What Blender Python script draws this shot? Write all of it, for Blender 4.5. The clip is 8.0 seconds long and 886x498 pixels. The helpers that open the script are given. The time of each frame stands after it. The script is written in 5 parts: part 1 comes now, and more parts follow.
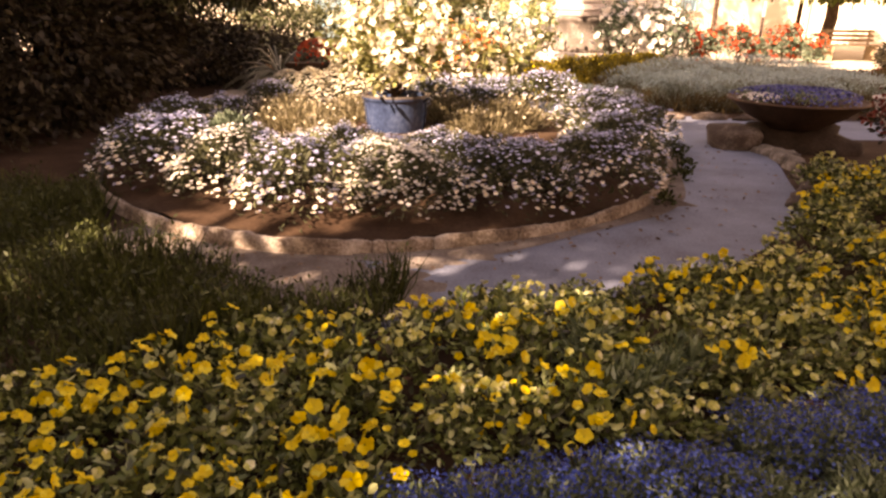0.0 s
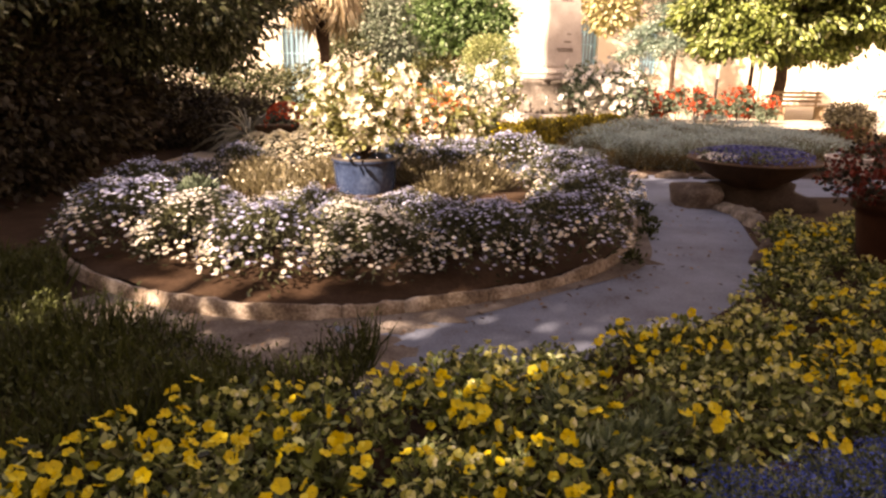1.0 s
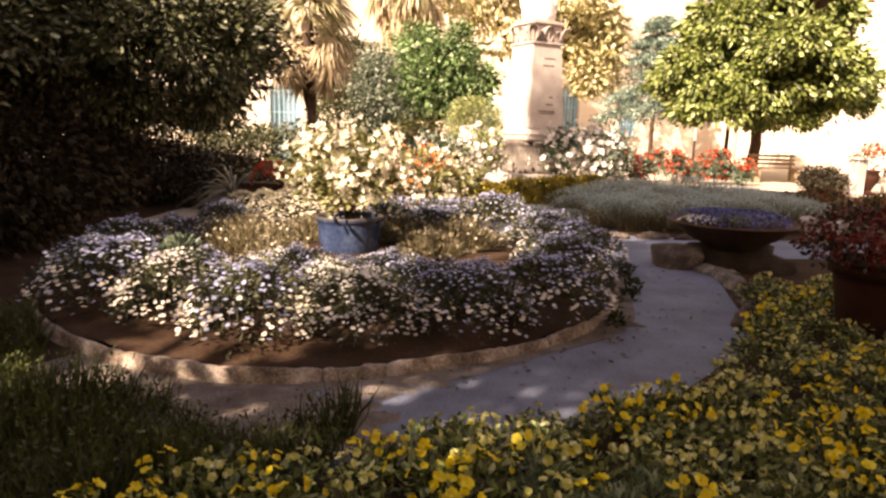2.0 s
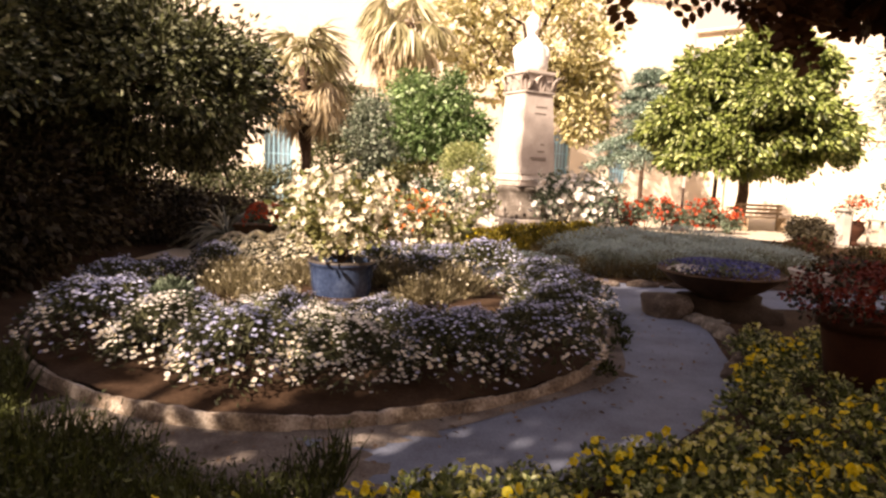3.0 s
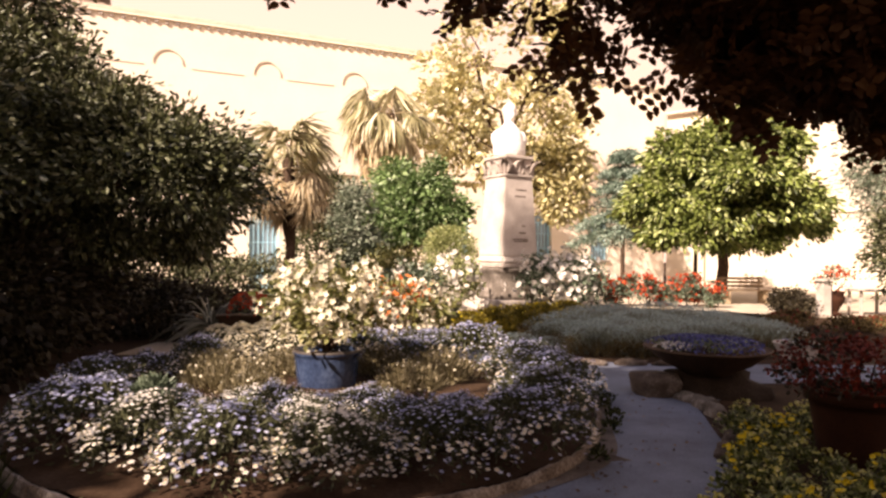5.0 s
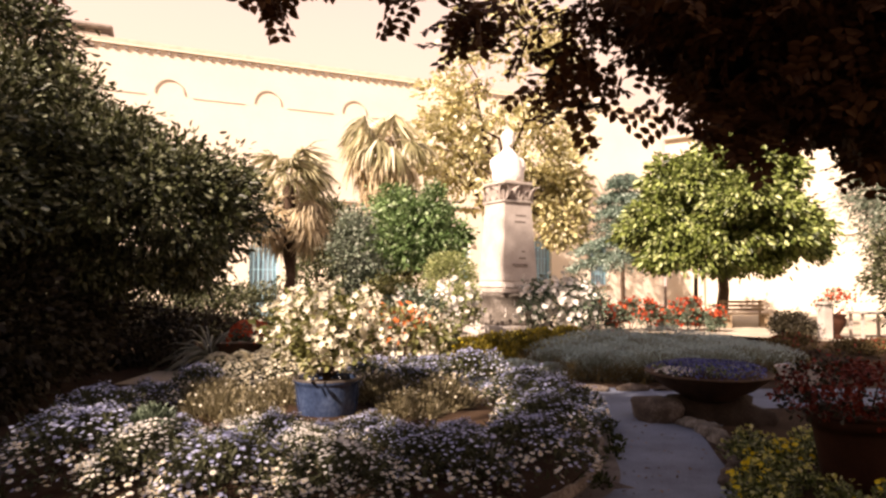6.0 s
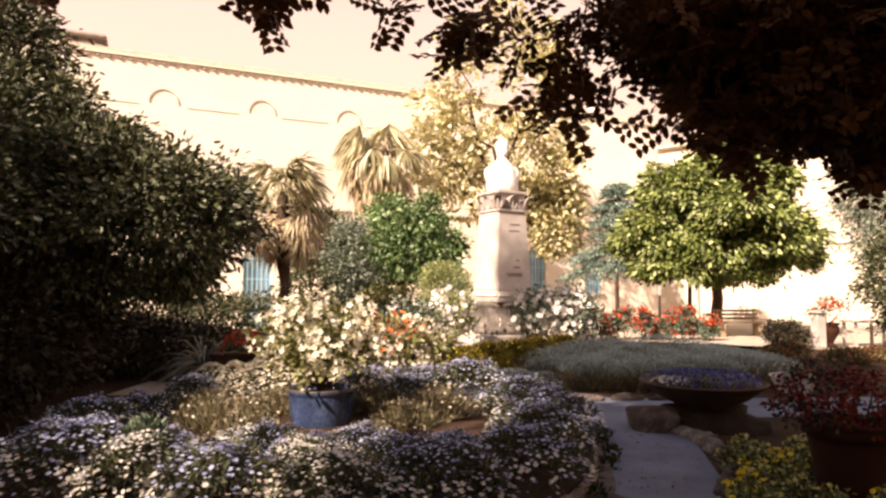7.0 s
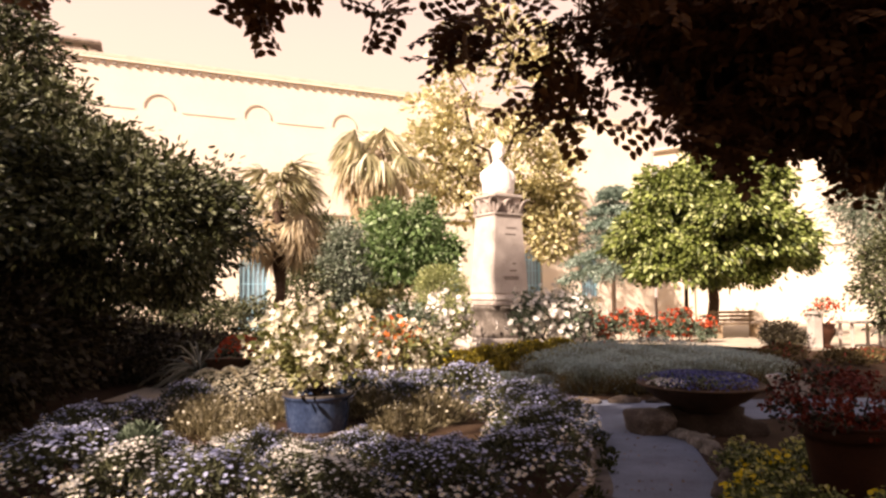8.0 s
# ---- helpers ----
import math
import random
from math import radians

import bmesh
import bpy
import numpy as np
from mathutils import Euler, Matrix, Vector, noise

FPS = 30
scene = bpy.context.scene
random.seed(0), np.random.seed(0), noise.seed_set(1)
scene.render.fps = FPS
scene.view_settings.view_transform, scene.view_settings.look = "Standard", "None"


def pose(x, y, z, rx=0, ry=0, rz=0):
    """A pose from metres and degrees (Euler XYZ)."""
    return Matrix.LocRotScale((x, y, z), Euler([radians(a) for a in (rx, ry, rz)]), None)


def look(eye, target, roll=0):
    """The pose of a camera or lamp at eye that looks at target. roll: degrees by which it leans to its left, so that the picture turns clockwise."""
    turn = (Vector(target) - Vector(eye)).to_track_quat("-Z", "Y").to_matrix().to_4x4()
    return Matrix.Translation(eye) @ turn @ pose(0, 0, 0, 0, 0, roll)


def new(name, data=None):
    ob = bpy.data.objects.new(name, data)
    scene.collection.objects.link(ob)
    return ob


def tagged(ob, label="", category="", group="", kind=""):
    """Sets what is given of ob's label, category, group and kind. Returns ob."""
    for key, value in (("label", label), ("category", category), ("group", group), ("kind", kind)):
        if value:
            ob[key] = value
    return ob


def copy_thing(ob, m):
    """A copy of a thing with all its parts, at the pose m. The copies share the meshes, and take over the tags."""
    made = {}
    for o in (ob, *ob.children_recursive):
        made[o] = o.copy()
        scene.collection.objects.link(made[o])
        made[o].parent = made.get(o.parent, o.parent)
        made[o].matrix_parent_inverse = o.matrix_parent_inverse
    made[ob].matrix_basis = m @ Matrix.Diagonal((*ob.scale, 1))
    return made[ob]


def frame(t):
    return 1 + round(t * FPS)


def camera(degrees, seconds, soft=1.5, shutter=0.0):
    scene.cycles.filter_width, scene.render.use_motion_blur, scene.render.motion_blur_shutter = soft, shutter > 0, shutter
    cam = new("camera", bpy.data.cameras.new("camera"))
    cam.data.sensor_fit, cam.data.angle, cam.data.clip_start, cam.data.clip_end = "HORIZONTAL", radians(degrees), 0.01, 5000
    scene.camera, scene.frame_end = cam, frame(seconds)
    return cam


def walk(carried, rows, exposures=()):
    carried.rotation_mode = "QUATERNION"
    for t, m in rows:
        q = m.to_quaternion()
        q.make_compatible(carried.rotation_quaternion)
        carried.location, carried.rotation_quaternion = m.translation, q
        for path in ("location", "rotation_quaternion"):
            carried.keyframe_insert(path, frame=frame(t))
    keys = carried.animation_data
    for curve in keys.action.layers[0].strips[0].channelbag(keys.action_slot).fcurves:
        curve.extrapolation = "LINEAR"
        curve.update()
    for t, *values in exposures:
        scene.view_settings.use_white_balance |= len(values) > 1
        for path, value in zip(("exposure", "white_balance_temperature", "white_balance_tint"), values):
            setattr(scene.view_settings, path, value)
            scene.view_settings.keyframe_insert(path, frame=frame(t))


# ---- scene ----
cam = camera(68.1, 8.0, 2.5)
PATH = [
    (0, (0.004, -0.057, 1.332), (-0.209, 1.806, 0.636), 0.8),
    (0.5, (-0.005, -0.043, 1.34), (-0.169, 1.853, 0.727), 0.5),
    (1, (0.002, -0.033, 1.362), (-0.129, 1.891, 0.831), 0.8),
    (1.5, (0.007, -0.013, 1.38), (-0.097, 1.935, 0.94), 0.8),
    (3, (-0.01, -0.05, 1.437), (-0.074, 1.935, 1.201), 2.5),
    (3.5, (-0.006, -0.061, 1.457), (-0.058, 1.931, 1.294), 1.2),
    (4, (-0.003, -0.067, 1.462), (-0.041, 1.931, 1.376), 0.7),
    (4.5, (-0.001, -0.073, 1.468), (-0.028, 1.927, 1.435), 0.8),
    (6, (0.004, -0.103, 1.483), (-0.024, 1.895, 1.575), 0.2),
    (6.5, (0.004, -0.108, 1.488), (-0.018, 1.889, 1.6), 0.0),
    (7, (0.003, -0.096, 1.486), (-0.008, 1.9, 1.606), 0.1),
    (7.5, (0.004, -0.091, 1.481), (0.002, 1.905, 1.61), 0.1),
    (8, (0.015, -0.082, 1.487), (0.014, 1.914, 1.618), -0.3),
]
walk(cam, [(t, look(eye, target, roll)) for t, eye, target, roll in PATH], [(0.0, 2.4, 9300, 34), (0.5, 2.26, 8800, 30), (1.5, 1.93, 8100, 27), (3.0, 1.52, 7700, 25), (4.5, 1.3, 7400, 26), (8.0, 1.22, 7400, 27)])

# ---- light: low morning sun from behind the left shoulder, hazy bright sky near the horizon ----
SUN_TO = Vector((-0.50, -0.60, 0.62)).normalized()
world = bpy.data.worlds.new("sky")
scene.world = world
world.use_nodes = True
wn, wl = world.node_tree.nodes, world.node_tree.links
wn.clear()
w_out, w_bg, w_sky = wn.new("ShaderNodeOutputWorld"), wn.new("ShaderNodeBackground"), wn.new("ShaderNodeTexSky")
w_sky.sky_type, w_sky.sun_disc = "NISHITA", False
w_sky.sun_elevation = math.asin(SUN_TO.z)
w_sky.sun_rotation = math.atan2(SUN_TO.x, SUN_TO.y)
w_sky.dust_density = 3.0
w_geo, w_sep, w_ramp, w_mix = wn.new("ShaderNodeTexCoord"), wn.new("ShaderNodeSeparateXYZ"), wn.new("ShaderNodeMapRange"), wn.new("ShaderNodeMix")
w_ramp.interpolation_type = "SMOOTHSTEP"
w_ramp.inputs["From Min"].default_value, w_ramp.inputs["From Max"].default_value = 0.25, 0.85
w_mix.data_type = "RGBA"
HAZE = (7.1, 5.4, 4.3, 1)
w_mix.inputs["A"].default_value = HAZE
wl.new(w_geo.outputs["Generated"], w_sep.inputs[0])
wl.new(w_sep.outputs["Z"], w_ramp.inputs["Value"])
wl.new(w_ramp.outputs["Result"], w_mix.inputs["Factor"])
wl.new(w_sky.outputs["Color"], w_mix.inputs["B"])
wl.new(w_mix.outputs["Result"], w_bg.inputs["Color"])
w_bg.inputs["Strength"].default_value = 0.078
wl.new(w_bg.outputs[0], w_out.inputs["Surface"])
sun = new("sun", bpy.data.lights.new("sun", "SUN"))
sun.data.energy, sun.data.angle, sun.data.color = 5.0, radians(0.6), (1.0, 0.92, 0.8)
sun.matrix_world = look(SUN_TO * 50, (0, 0, 0))

# ---- materials ----


def shader(name):
    m = bpy.data.materials.new(name)
    m.use_nodes = True
    n, l = m.node_tree.nodes, m.node_tree.links
    return m, n, l, n["Principled BSDF"]


def rgb(c):
    return (c[0], c[1], c[2], 1.0)


def ramp_node(n, stops):
    r = n.new("ShaderNodeValToRGB")
    e = r.color_ramp.elements
    e[0].position, e[0].color = stops[0][0], rgb(stops[0][1])
    e[1].position, e[1].color = stops[-1][0], rgb(stops[-1][1])
    for p, c in stops[1:-1]:
        e.new(p).color = rgb(c)
    return r


def leaf_material(name, dark, light, gloss=0.45, through_light=0.3, tip=None):
    """Foliage: every leaf its own tint, a little light comes through."""
    m, n, l, b = shader(name)
    g = n.new("ShaderNodeNewGeometry")
    stops = [(0.0, dark), (0.75, light)] + ([(1.0, tip)] if tip else [])
    r = ramp_node(n, stops)
    info, add, wrap = n.new("ShaderNodeObjectInfo"), n.new("ShaderNodeMath"), n.new("ShaderNodeMath")
    add.operation, wrap.operation = "ADD", "FRACT"
    l.new(g.outputs["Random Per Island"], add.inputs[0])
    l.new(info.outputs["Random"], add.inputs[1])
    l.new(add.outputs[0], wrap.inputs[0])
    l.new(wrap.outputs[0], r.inputs[0])
    big = n.new("ShaderNodeTexNoise")
    big.inputs["Scale"].default_value = 1.6
    co = n.new("ShaderNodeTexCoord")
    l.new(co.outputs["Object"], big.inputs["Vector"])
    hsv = n.new("ShaderNodeHueSaturation")
    mr = n.new("ShaderNodeMapRange")
    mr.inputs["From Min"].default_value, mr.inputs["From Max"].default_value = 0.3, 0.7
    mr.inputs["To Min"].default_value, mr.inputs["To Max"].default_value = 0.7, 1.25
    l.new(big.outputs["Fac"], mr.inputs["Value"])
    l.new(mr.outputs[0], hsv.inputs["Value"])
    l.new(r.outputs[0], hsv.inputs["Color"])
    l.new(hsv.outputs[0], b.inputs["Base Color"])
    b.inputs["Roughness"].default_value = gloss
    b.inputs["Specular IOR Level"].default_value = 0.35
    t = n.new("ShaderNodeBsdfTranslucent")
    l.new(hsv.outputs[0], t.inputs["Color"])
    mix = n.new("ShaderNodeMixShader")
    mix.inputs[0].default_value = through_light
    l.new(b.outputs[0], mix.inputs[1])
    l.new(t.outputs[0], mix.inputs[2])
    l.new(mix.outputs[0], n["Material Output"].inputs["Surface"])
    return m


def ground_material(name, stops, scale=3.0, fine=60.0, rough=0.9, bump=0.5, spec=0.2, metal=0.0, fine_mix=0.35):
    """Mineral or worn surfaces: large stains and a fine grain with relief."""
    m, n, l, b = shader(name)
    co = n.new("ShaderNodeTexCoord")
    a, f = n.new("ShaderNodeTexNoise"), n.new("ShaderNodeTexNoise")
    a.inputs["Scale"].default_value, a.inputs["Detail"].default_value, a.inputs["Roughness"].default_value = scale, 6, 0.6
    f.inputs["Scale"].default_value, f.inputs["Detail"].default_value = fine, 4
    l.new(co.outputs["Object"], a.inputs["Vector"])
    l.new(co.outputs["Object"], f.inputs["Vector"])
    mix = n.new("ShaderNodeMix")
    mix.inputs["Factor"].default_value = fine_mix
    l.new(a.outputs["Fac"], mix.inputs["A"])
    l.new(f.outputs["Fac"], mix.inputs["B"])
    r = ramp_node(n, stops)
    l.new(mix.outputs["Result"], r.inputs[0])
    l.new(r.outputs[0], b.inputs["Base Color"])
    b.inputs["Roughness"].default_value, b.inputs["Specular IOR Level"].default_value, b.inputs["Metallic"].default_value = rough, spec, metal
    bp = n.new("ShaderNodeBump")
    bp.inputs["Strength"].default_value, bp.inputs["Distance"].default_value = bump, 0.01
    l.new(mix.outputs["Result"], bp.inputs["Height"])
    l.new(bp.outputs[0], b.inputs["Normal"])
    return m


SOIL = ground_material("soil", [(0.3, (0.02, 0.011, 0.006)), (0.5, (0.042, 0.024, 0.014)), (0.7, (0.08, 0.05, 0.03))], 2.5, 45, 0.95, 1.0, 0.1)
PATHM = ground_material("path_concrete", [(0.3, (0.06, 0.058, 0.064)), (0.46, (0.115, 0.13, 0.17)), (0.68, (0.18, 0.205, 0.26))], 1.7, 70, 0.85, 0.3, 0.25)
EARTH = ground_material("packed_earth", [(0.3, (0.065, 0.05, 0.04)), (0.5, (0.135, 0.112, 0.095)), (0.7, (0.25, 0.22, 0.19))], 3.0, 60, 0.95, 0.6, 0.1)
KERBM = ground_material("kerb_cement", [(0.32, (0.06, 0.042, 0.03)), (0.47, (0.2, 0.155, 0.115)), (0.66, (0.54, 0.47, 0.39))], 4.0, 55, 0.9, 0.7, 0.2)
ROCKM = ground_material("rock", [(0.3, (0.03, 0.02, 0.014)), (0.5, (0.08, 0.06, 0.046)), (0.7, (0.22, 0.19, 0.165))], 3.5, 40, 0.9, 0.9, 0.2)
STONE = ground_material("limestone", [(0.3, (0.34, 0.29, 0.25)), (0.5, (0.47, 0.42, 0.37)), (0.7, (0.58, 0.53, 0.47))], 2.2, 40, 0.85, 0.35, 0.2)
MARBLE = ground_material("white_marble", [(0.3, (0.68, 0.63, 0.57)), (0.7, (0.82, 0.79, 0.74))], 2.0, 30, 0.6, 0.15, 0.3)
WALLM = ground_material("pale_plaster", [(0.3, (0.76, 0.66, 0.54)), (0.5, (0.81, 0.72, 0.59)), (0.7, (0.84, 0.76, 0.64))], 0.5, 14, 0.9, 0.25, 0.1)
# wing plaster darkened to offset the stronger sun on that face
WALL_WING = ground_material("sun_offset_plaster", [(0.3, (0.5, 0.42, 0.32)), (0.5, (0.57, 0.49, 0.39)), (0.7, (0.63, 0.55, 0.45))], 0.5, 14, 0.9, 0.25, 0.1)
PALEROCK = ground_material("pale_rock", [(0.3, (0.05, 0.04, 0.03)), (0.5, (0.13, 0.11, 0.09)), (0.7, (0.33, 0.29, 0.25))], 4.5, 40, 0.9, 0.9, 0.2)
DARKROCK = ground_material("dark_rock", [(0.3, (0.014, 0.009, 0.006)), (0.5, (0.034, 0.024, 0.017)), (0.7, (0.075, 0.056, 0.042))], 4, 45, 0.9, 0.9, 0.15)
TRIMM = ground_material("weathered_moulding", [(0.3, (0.5, 0.44, 0.38)), (0.5, (0.64, 0.57, 0.49)), (0.7, (0.72, 0.65, 0.56))], 1.5, 25, 0.9, 0.3, 0.1)
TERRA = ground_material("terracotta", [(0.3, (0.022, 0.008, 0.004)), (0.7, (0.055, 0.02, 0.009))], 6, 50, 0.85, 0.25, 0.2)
BOWLM = ground_material("brown_stoneware", [(0.3, (0.045, 0.026, 0.016)), (0.7, (0.13, 0.08, 0.05))], 5, 60, 0.8, 0.35, 0.2)
GREYCL = ground_material("pale_clay", [(0.3, (0.35, 0.3, 0.26)), (0.7, (0.55, 0.5, 0.45))], 5, 60, 0.8, 0.3, 0.2)
BARK = ground_material("bark", [(0.3, (0.03, 0.02, 0.014)), (0.7, (0.12, 0.08, 0.055))], 9, 60, 0.95, 1.0, 0.1)
WOOD = ground_material("weathered_wood", [(0.3, (0.22, 0.15, 0.09)), (0.7, (0.42, 0.33, 0.22))], 6, 60, 0.8, 0.3, 0.2)
BLUEM = ground_material("blue_paint", [(0.3, (0.28, 0.56, 0.7)), (0.7, (0.42, 0.7, 0.82))], 3, 50, 0.55, 0.1, 0.3)
GRAVEL = ground_material("pale_gravel", [(0.3, (0.3, 0.25, 0.19)), (0.7, (0.55, 0.48, 0.38))], 1.5, 80, 0.95, 0.6, 0.1)
LETTER = ground_material("faded_lettering", [(0.3, (0.16, 0.13, 0.11)), (0.7, (0.25, 0.21, 0.18))], 8, 60, 0.9, 0.1, 0.1)
GLAZE = ground_material("blue_glaze", [(0.3, (0.012, 0.018, 0.042)), (0.5, (0.03, 0.048, 0.095)), (0.7, (0.075, 0.105, 0.175))], 4, 30, 0.22, 0.08, 0.6)
RIMM = ground_material("worn_brown_rim", [(0.3, (0.03, 0.024, 0.02)), (0.7, (0.09, 0.075, 0.064))], 9, 50, 0.5, 0.2, 0.4)
GLASS = ground_material("pale_window_glass", [(0.3, (0.2, 0.28, 0.34)), (0.7, (0.32, 0.42, 0.48))], 1, 10, 0.1, 0.0, 0.6)
ROOFM = ground_material("clay_roof_tile", [(0.3, (0.55, 0.46, 0.37)), (0.7, (0.7, 0.61, 0.5))], 3, 30, 0.9, 0.4, 0.1)

L_BUSH = leaf_material("bush_leaf", (0.022, 0.026, 0.009), (0.095, 0.104, 0.042), 0.42, 0.14, (0.3, 0.31, 0.2))
L_CAROB = leaf_material("carob_leaf", (0.08, 0.03, 0.008), (0.15, 0.07, 0.022), 0.6, 0.06)
L_TREE = leaf_material("garden_tree_leaf", (0.03, 0.045, 0.01), (0.22, 0.27, 0.065), 0.4, 0.16, (0.52, 0.56, 0.26))
L_ORANGE = leaf_material("citrus_leaf", (0.045, 0.09, 0.025), (0.22, 0.33, 0.13), 0.35, 0.34, (0.5, 0.6, 0.37))
L_YELLOW = leaf_material("yellowing_leaf", (0.25, 0.22, 0.09), (0.68, 0.62, 0.33), 0.5, 0.35, (0.92, 0.88, 0.7))
L_CONIFER = leaf_material("conifer_needle", (0.04, 0.07, 0.05), (0.25, 0.35, 0.27), 0.5, 0.15, (0.55, 0.64, 0.54))
L_OLIVE = leaf_material("olive_leaf", (0.07, 0.1, 0.06), (0.24, 0.28, 0.2), 0.5, 0.25, (0.45, 0.47, 0.38))
L_PALM = leaf_material("palm_frond", (0.15, 0.14, 0.06), (0.5, 0.45, 0.26), 0.45, 0.3, (0.8, 0.73, 0.53))
L_DRYPALM = leaf_material("dry_palm_frond", (0.28, 0.2, 0.1), (0.62, 0.52, 0.34), 0.7, 0.25)
L_DAISY = leaf_material("daisy_foliage", (0.03, 0.034, 0.016), (0.1, 0.105, 0.05), 0.6, 0.25)
L_DRY = leaf_material("straw_foliage", (0.07, 0.056, 0.025), (0.2, 0.165, 0.085), 0.7, 0.3, (0.46, 0.4, 0.27))
L_PANSY = leaf_material("pansy_foliage", (0.024, 0.022, 0.007), (0.16, 0.2, 0.055), 0.36, 0.24, (0.54, 0.57, 0.28))
L_LOB = leaf_material("lobelia_foliage", (0.06, 0.085, 0.035), (0.2, 0.25, 0.13), 0.45, 0.25, (0.36, 0.42, 0.28))
L_LAV = leaf_material("lavender_foliage", (0.05, 0.04, 0.016), (0.22, 0.26, 0.19), 0.7, 0.2, (0.45, 0.54, 0.5))
L_SKIRT = leaf_material("withered_stem", (0.045, 0.03, 0.011), (0.13, 0.095, 0.035), 0.8, 0.15)
L_LAVTIP = leaf_material("lavender_tip", (0.23, 0.3, 0.29), (0.42, 0.52, 0.51), 0.7, 0.25)
L_MARI = leaf_material("marigold_foliage", (0.07, 0.062, 0.008), (0.24, 0.185, 0.02), 0.6, 0.3, (0.32, 0.24, 0.025))
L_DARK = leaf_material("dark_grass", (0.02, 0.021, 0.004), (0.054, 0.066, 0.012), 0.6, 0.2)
# near-black leaf tone: shade under the bush is put into the colour
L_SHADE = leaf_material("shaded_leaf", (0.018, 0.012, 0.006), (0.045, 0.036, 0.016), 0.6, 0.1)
L_LIGHT = leaf_material("pale_shrub_leaf", (0.16, 0.19, 0.06), (0.35, 0.38, 0.16), 0.5, 0.35, (0.55, 0.55, 0.3))
L_ROSE = leaf_material("rose_leaf", (0.055, 0.08, 0.045), (0.19, 0.24, 0.16), 0.45, 0.25)
L_POT = leaf_material("pot_shrub_leaf", (0.1, 0.115, 0.035), (0.28, 0.27, 0.1), 0.45, 0.35, (0.52, 0.48, 0.26))
L_AGAVE = leaf_material("spiky_leaf", (0.12, 0.13, 0.09), (0.3, 0.3, 0.23), 0.45, 0.1)
L_LITTER = leaf_material("dead_leaf", (0.05, 0.03, 0.018), (0.17, 0.105, 0.06), 0.8, 0.05)
F_WHITE = leaf_material("white_petal", (0.66, 0.6, 0.5), (0.85, 0.82, 0.76), 0.6, 0.35)
F_CREAM = leaf_material("cream_petal", (0.7, 0.62, 0.43), (0.88, 0.83, 0.67), 0.6, 0.4)
# limestone darkened so that the capital's shade sits in the colour
SHADE_STONE = ground_material("shade_toned_limestone", [(0.3, (0.2, 0.165, 0.14)), (0.5, (0.36, 0.31, 0.27)), (0.7, (0.5, 0.44, 0.38))], 4, 40, 0.9, 0.4, 0.15)
F_MAUVE = leaf_material("mauve_petal", (0.27, 0.28, 0.44), (0.47, 0.5, 0.69), 0.6, 0.35, (0.75, 0.77, 0.87))
F_CENTRE = leaf_material("yellow_flower_centre", (0.5, 0.33, 0.05), (0.65, 0.45, 0.08), 0.7, 0.0)
F_YELLOW = leaf_material("yellow_petal", (0.66, 0.49, 0.012), (0.9, 0.71, 0.02), 0.55, 0.3, (0.9, 0.8, 0.1))
F_PALE = leaf_material("pale_yellow_petal", (0.4, 0.39, 0.07), (0.66, 0.63, 0.19), 0.55, 0.3, (0.84, 0.8, 0.52))
F_BLUE = leaf_material("blue_petal", (0.018, 0.04, 0.2), (0.05, 0.095, 0.4), 0.6, 0.3, (0.14, 0.22, 0.55))
F_NAVY = leaf_material("navy_petal", (0.03, 0.033, 0.13), (0.09, 0.1, 0.3), 0.6, 0.25, (0.2, 0.22, 0.42))
F_RED = leaf_material("red_petal", (0.42, 0.045, 0.015), (0.66, 0.12, 0.04), 0.55, 0.3)
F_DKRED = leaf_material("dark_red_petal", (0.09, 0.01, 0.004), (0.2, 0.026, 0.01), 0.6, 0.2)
F_ORANGE = leaf_material("orange_petal", (0.6, 0.13, 0.03), (0.85, 0.26, 0.07), 0.55, 0.3)

# ---- mesh builders ----
DIAMOND = (np.array([(0, 0, 0), (0.45, -0.5, 0.12), (1, 0, 0), (0.45, 0.5, 0.12)]), np.array([(0, 1, 2), (0, 2, 3)]))
OVAL = (np.array([(0, 0, 0), (0.3, -0.46, 0.1), (0.72, -0.4, 0.07), (1, 0, -0.08), (0.72, 0.4, 0.07), (0.3, 0.46, 0.1), (0.5, 0, -0.02)]),
        np.array([(6, 0, 1), (6, 1, 2), (6, 2, 3), (6, 3, 4), (6, 4, 5), (6, 5, 0)]))
BLADE = (np.array([(0, -0.5, 0), (0, 0.5, 0), (0.5, -0.4, 0.06), (0.5, 0.4, 0.06), (1, 0, -0.1)]), np.array([(0, 2, 1), (1, 2, 3), (2, 4, 3)]))


def rosette(petals, inner, cup):
    """A flower seen from above: a notched disc, lying in x and y."""
    pts = [(0, 0, 0)]
    for i in range(petals * 2):
        a, r = math.pi * i / petals, 0.5 if i % 2 == 0 else 0.5 * inner
        pts.append((r * math.cos(a), r * math.sin(a), cup * (r / 0.5)))
    k = petals * 2
    return np.array(pts), np.array([(0, 1 + i, 1 + (i + 1) % k) for i in range(k)])


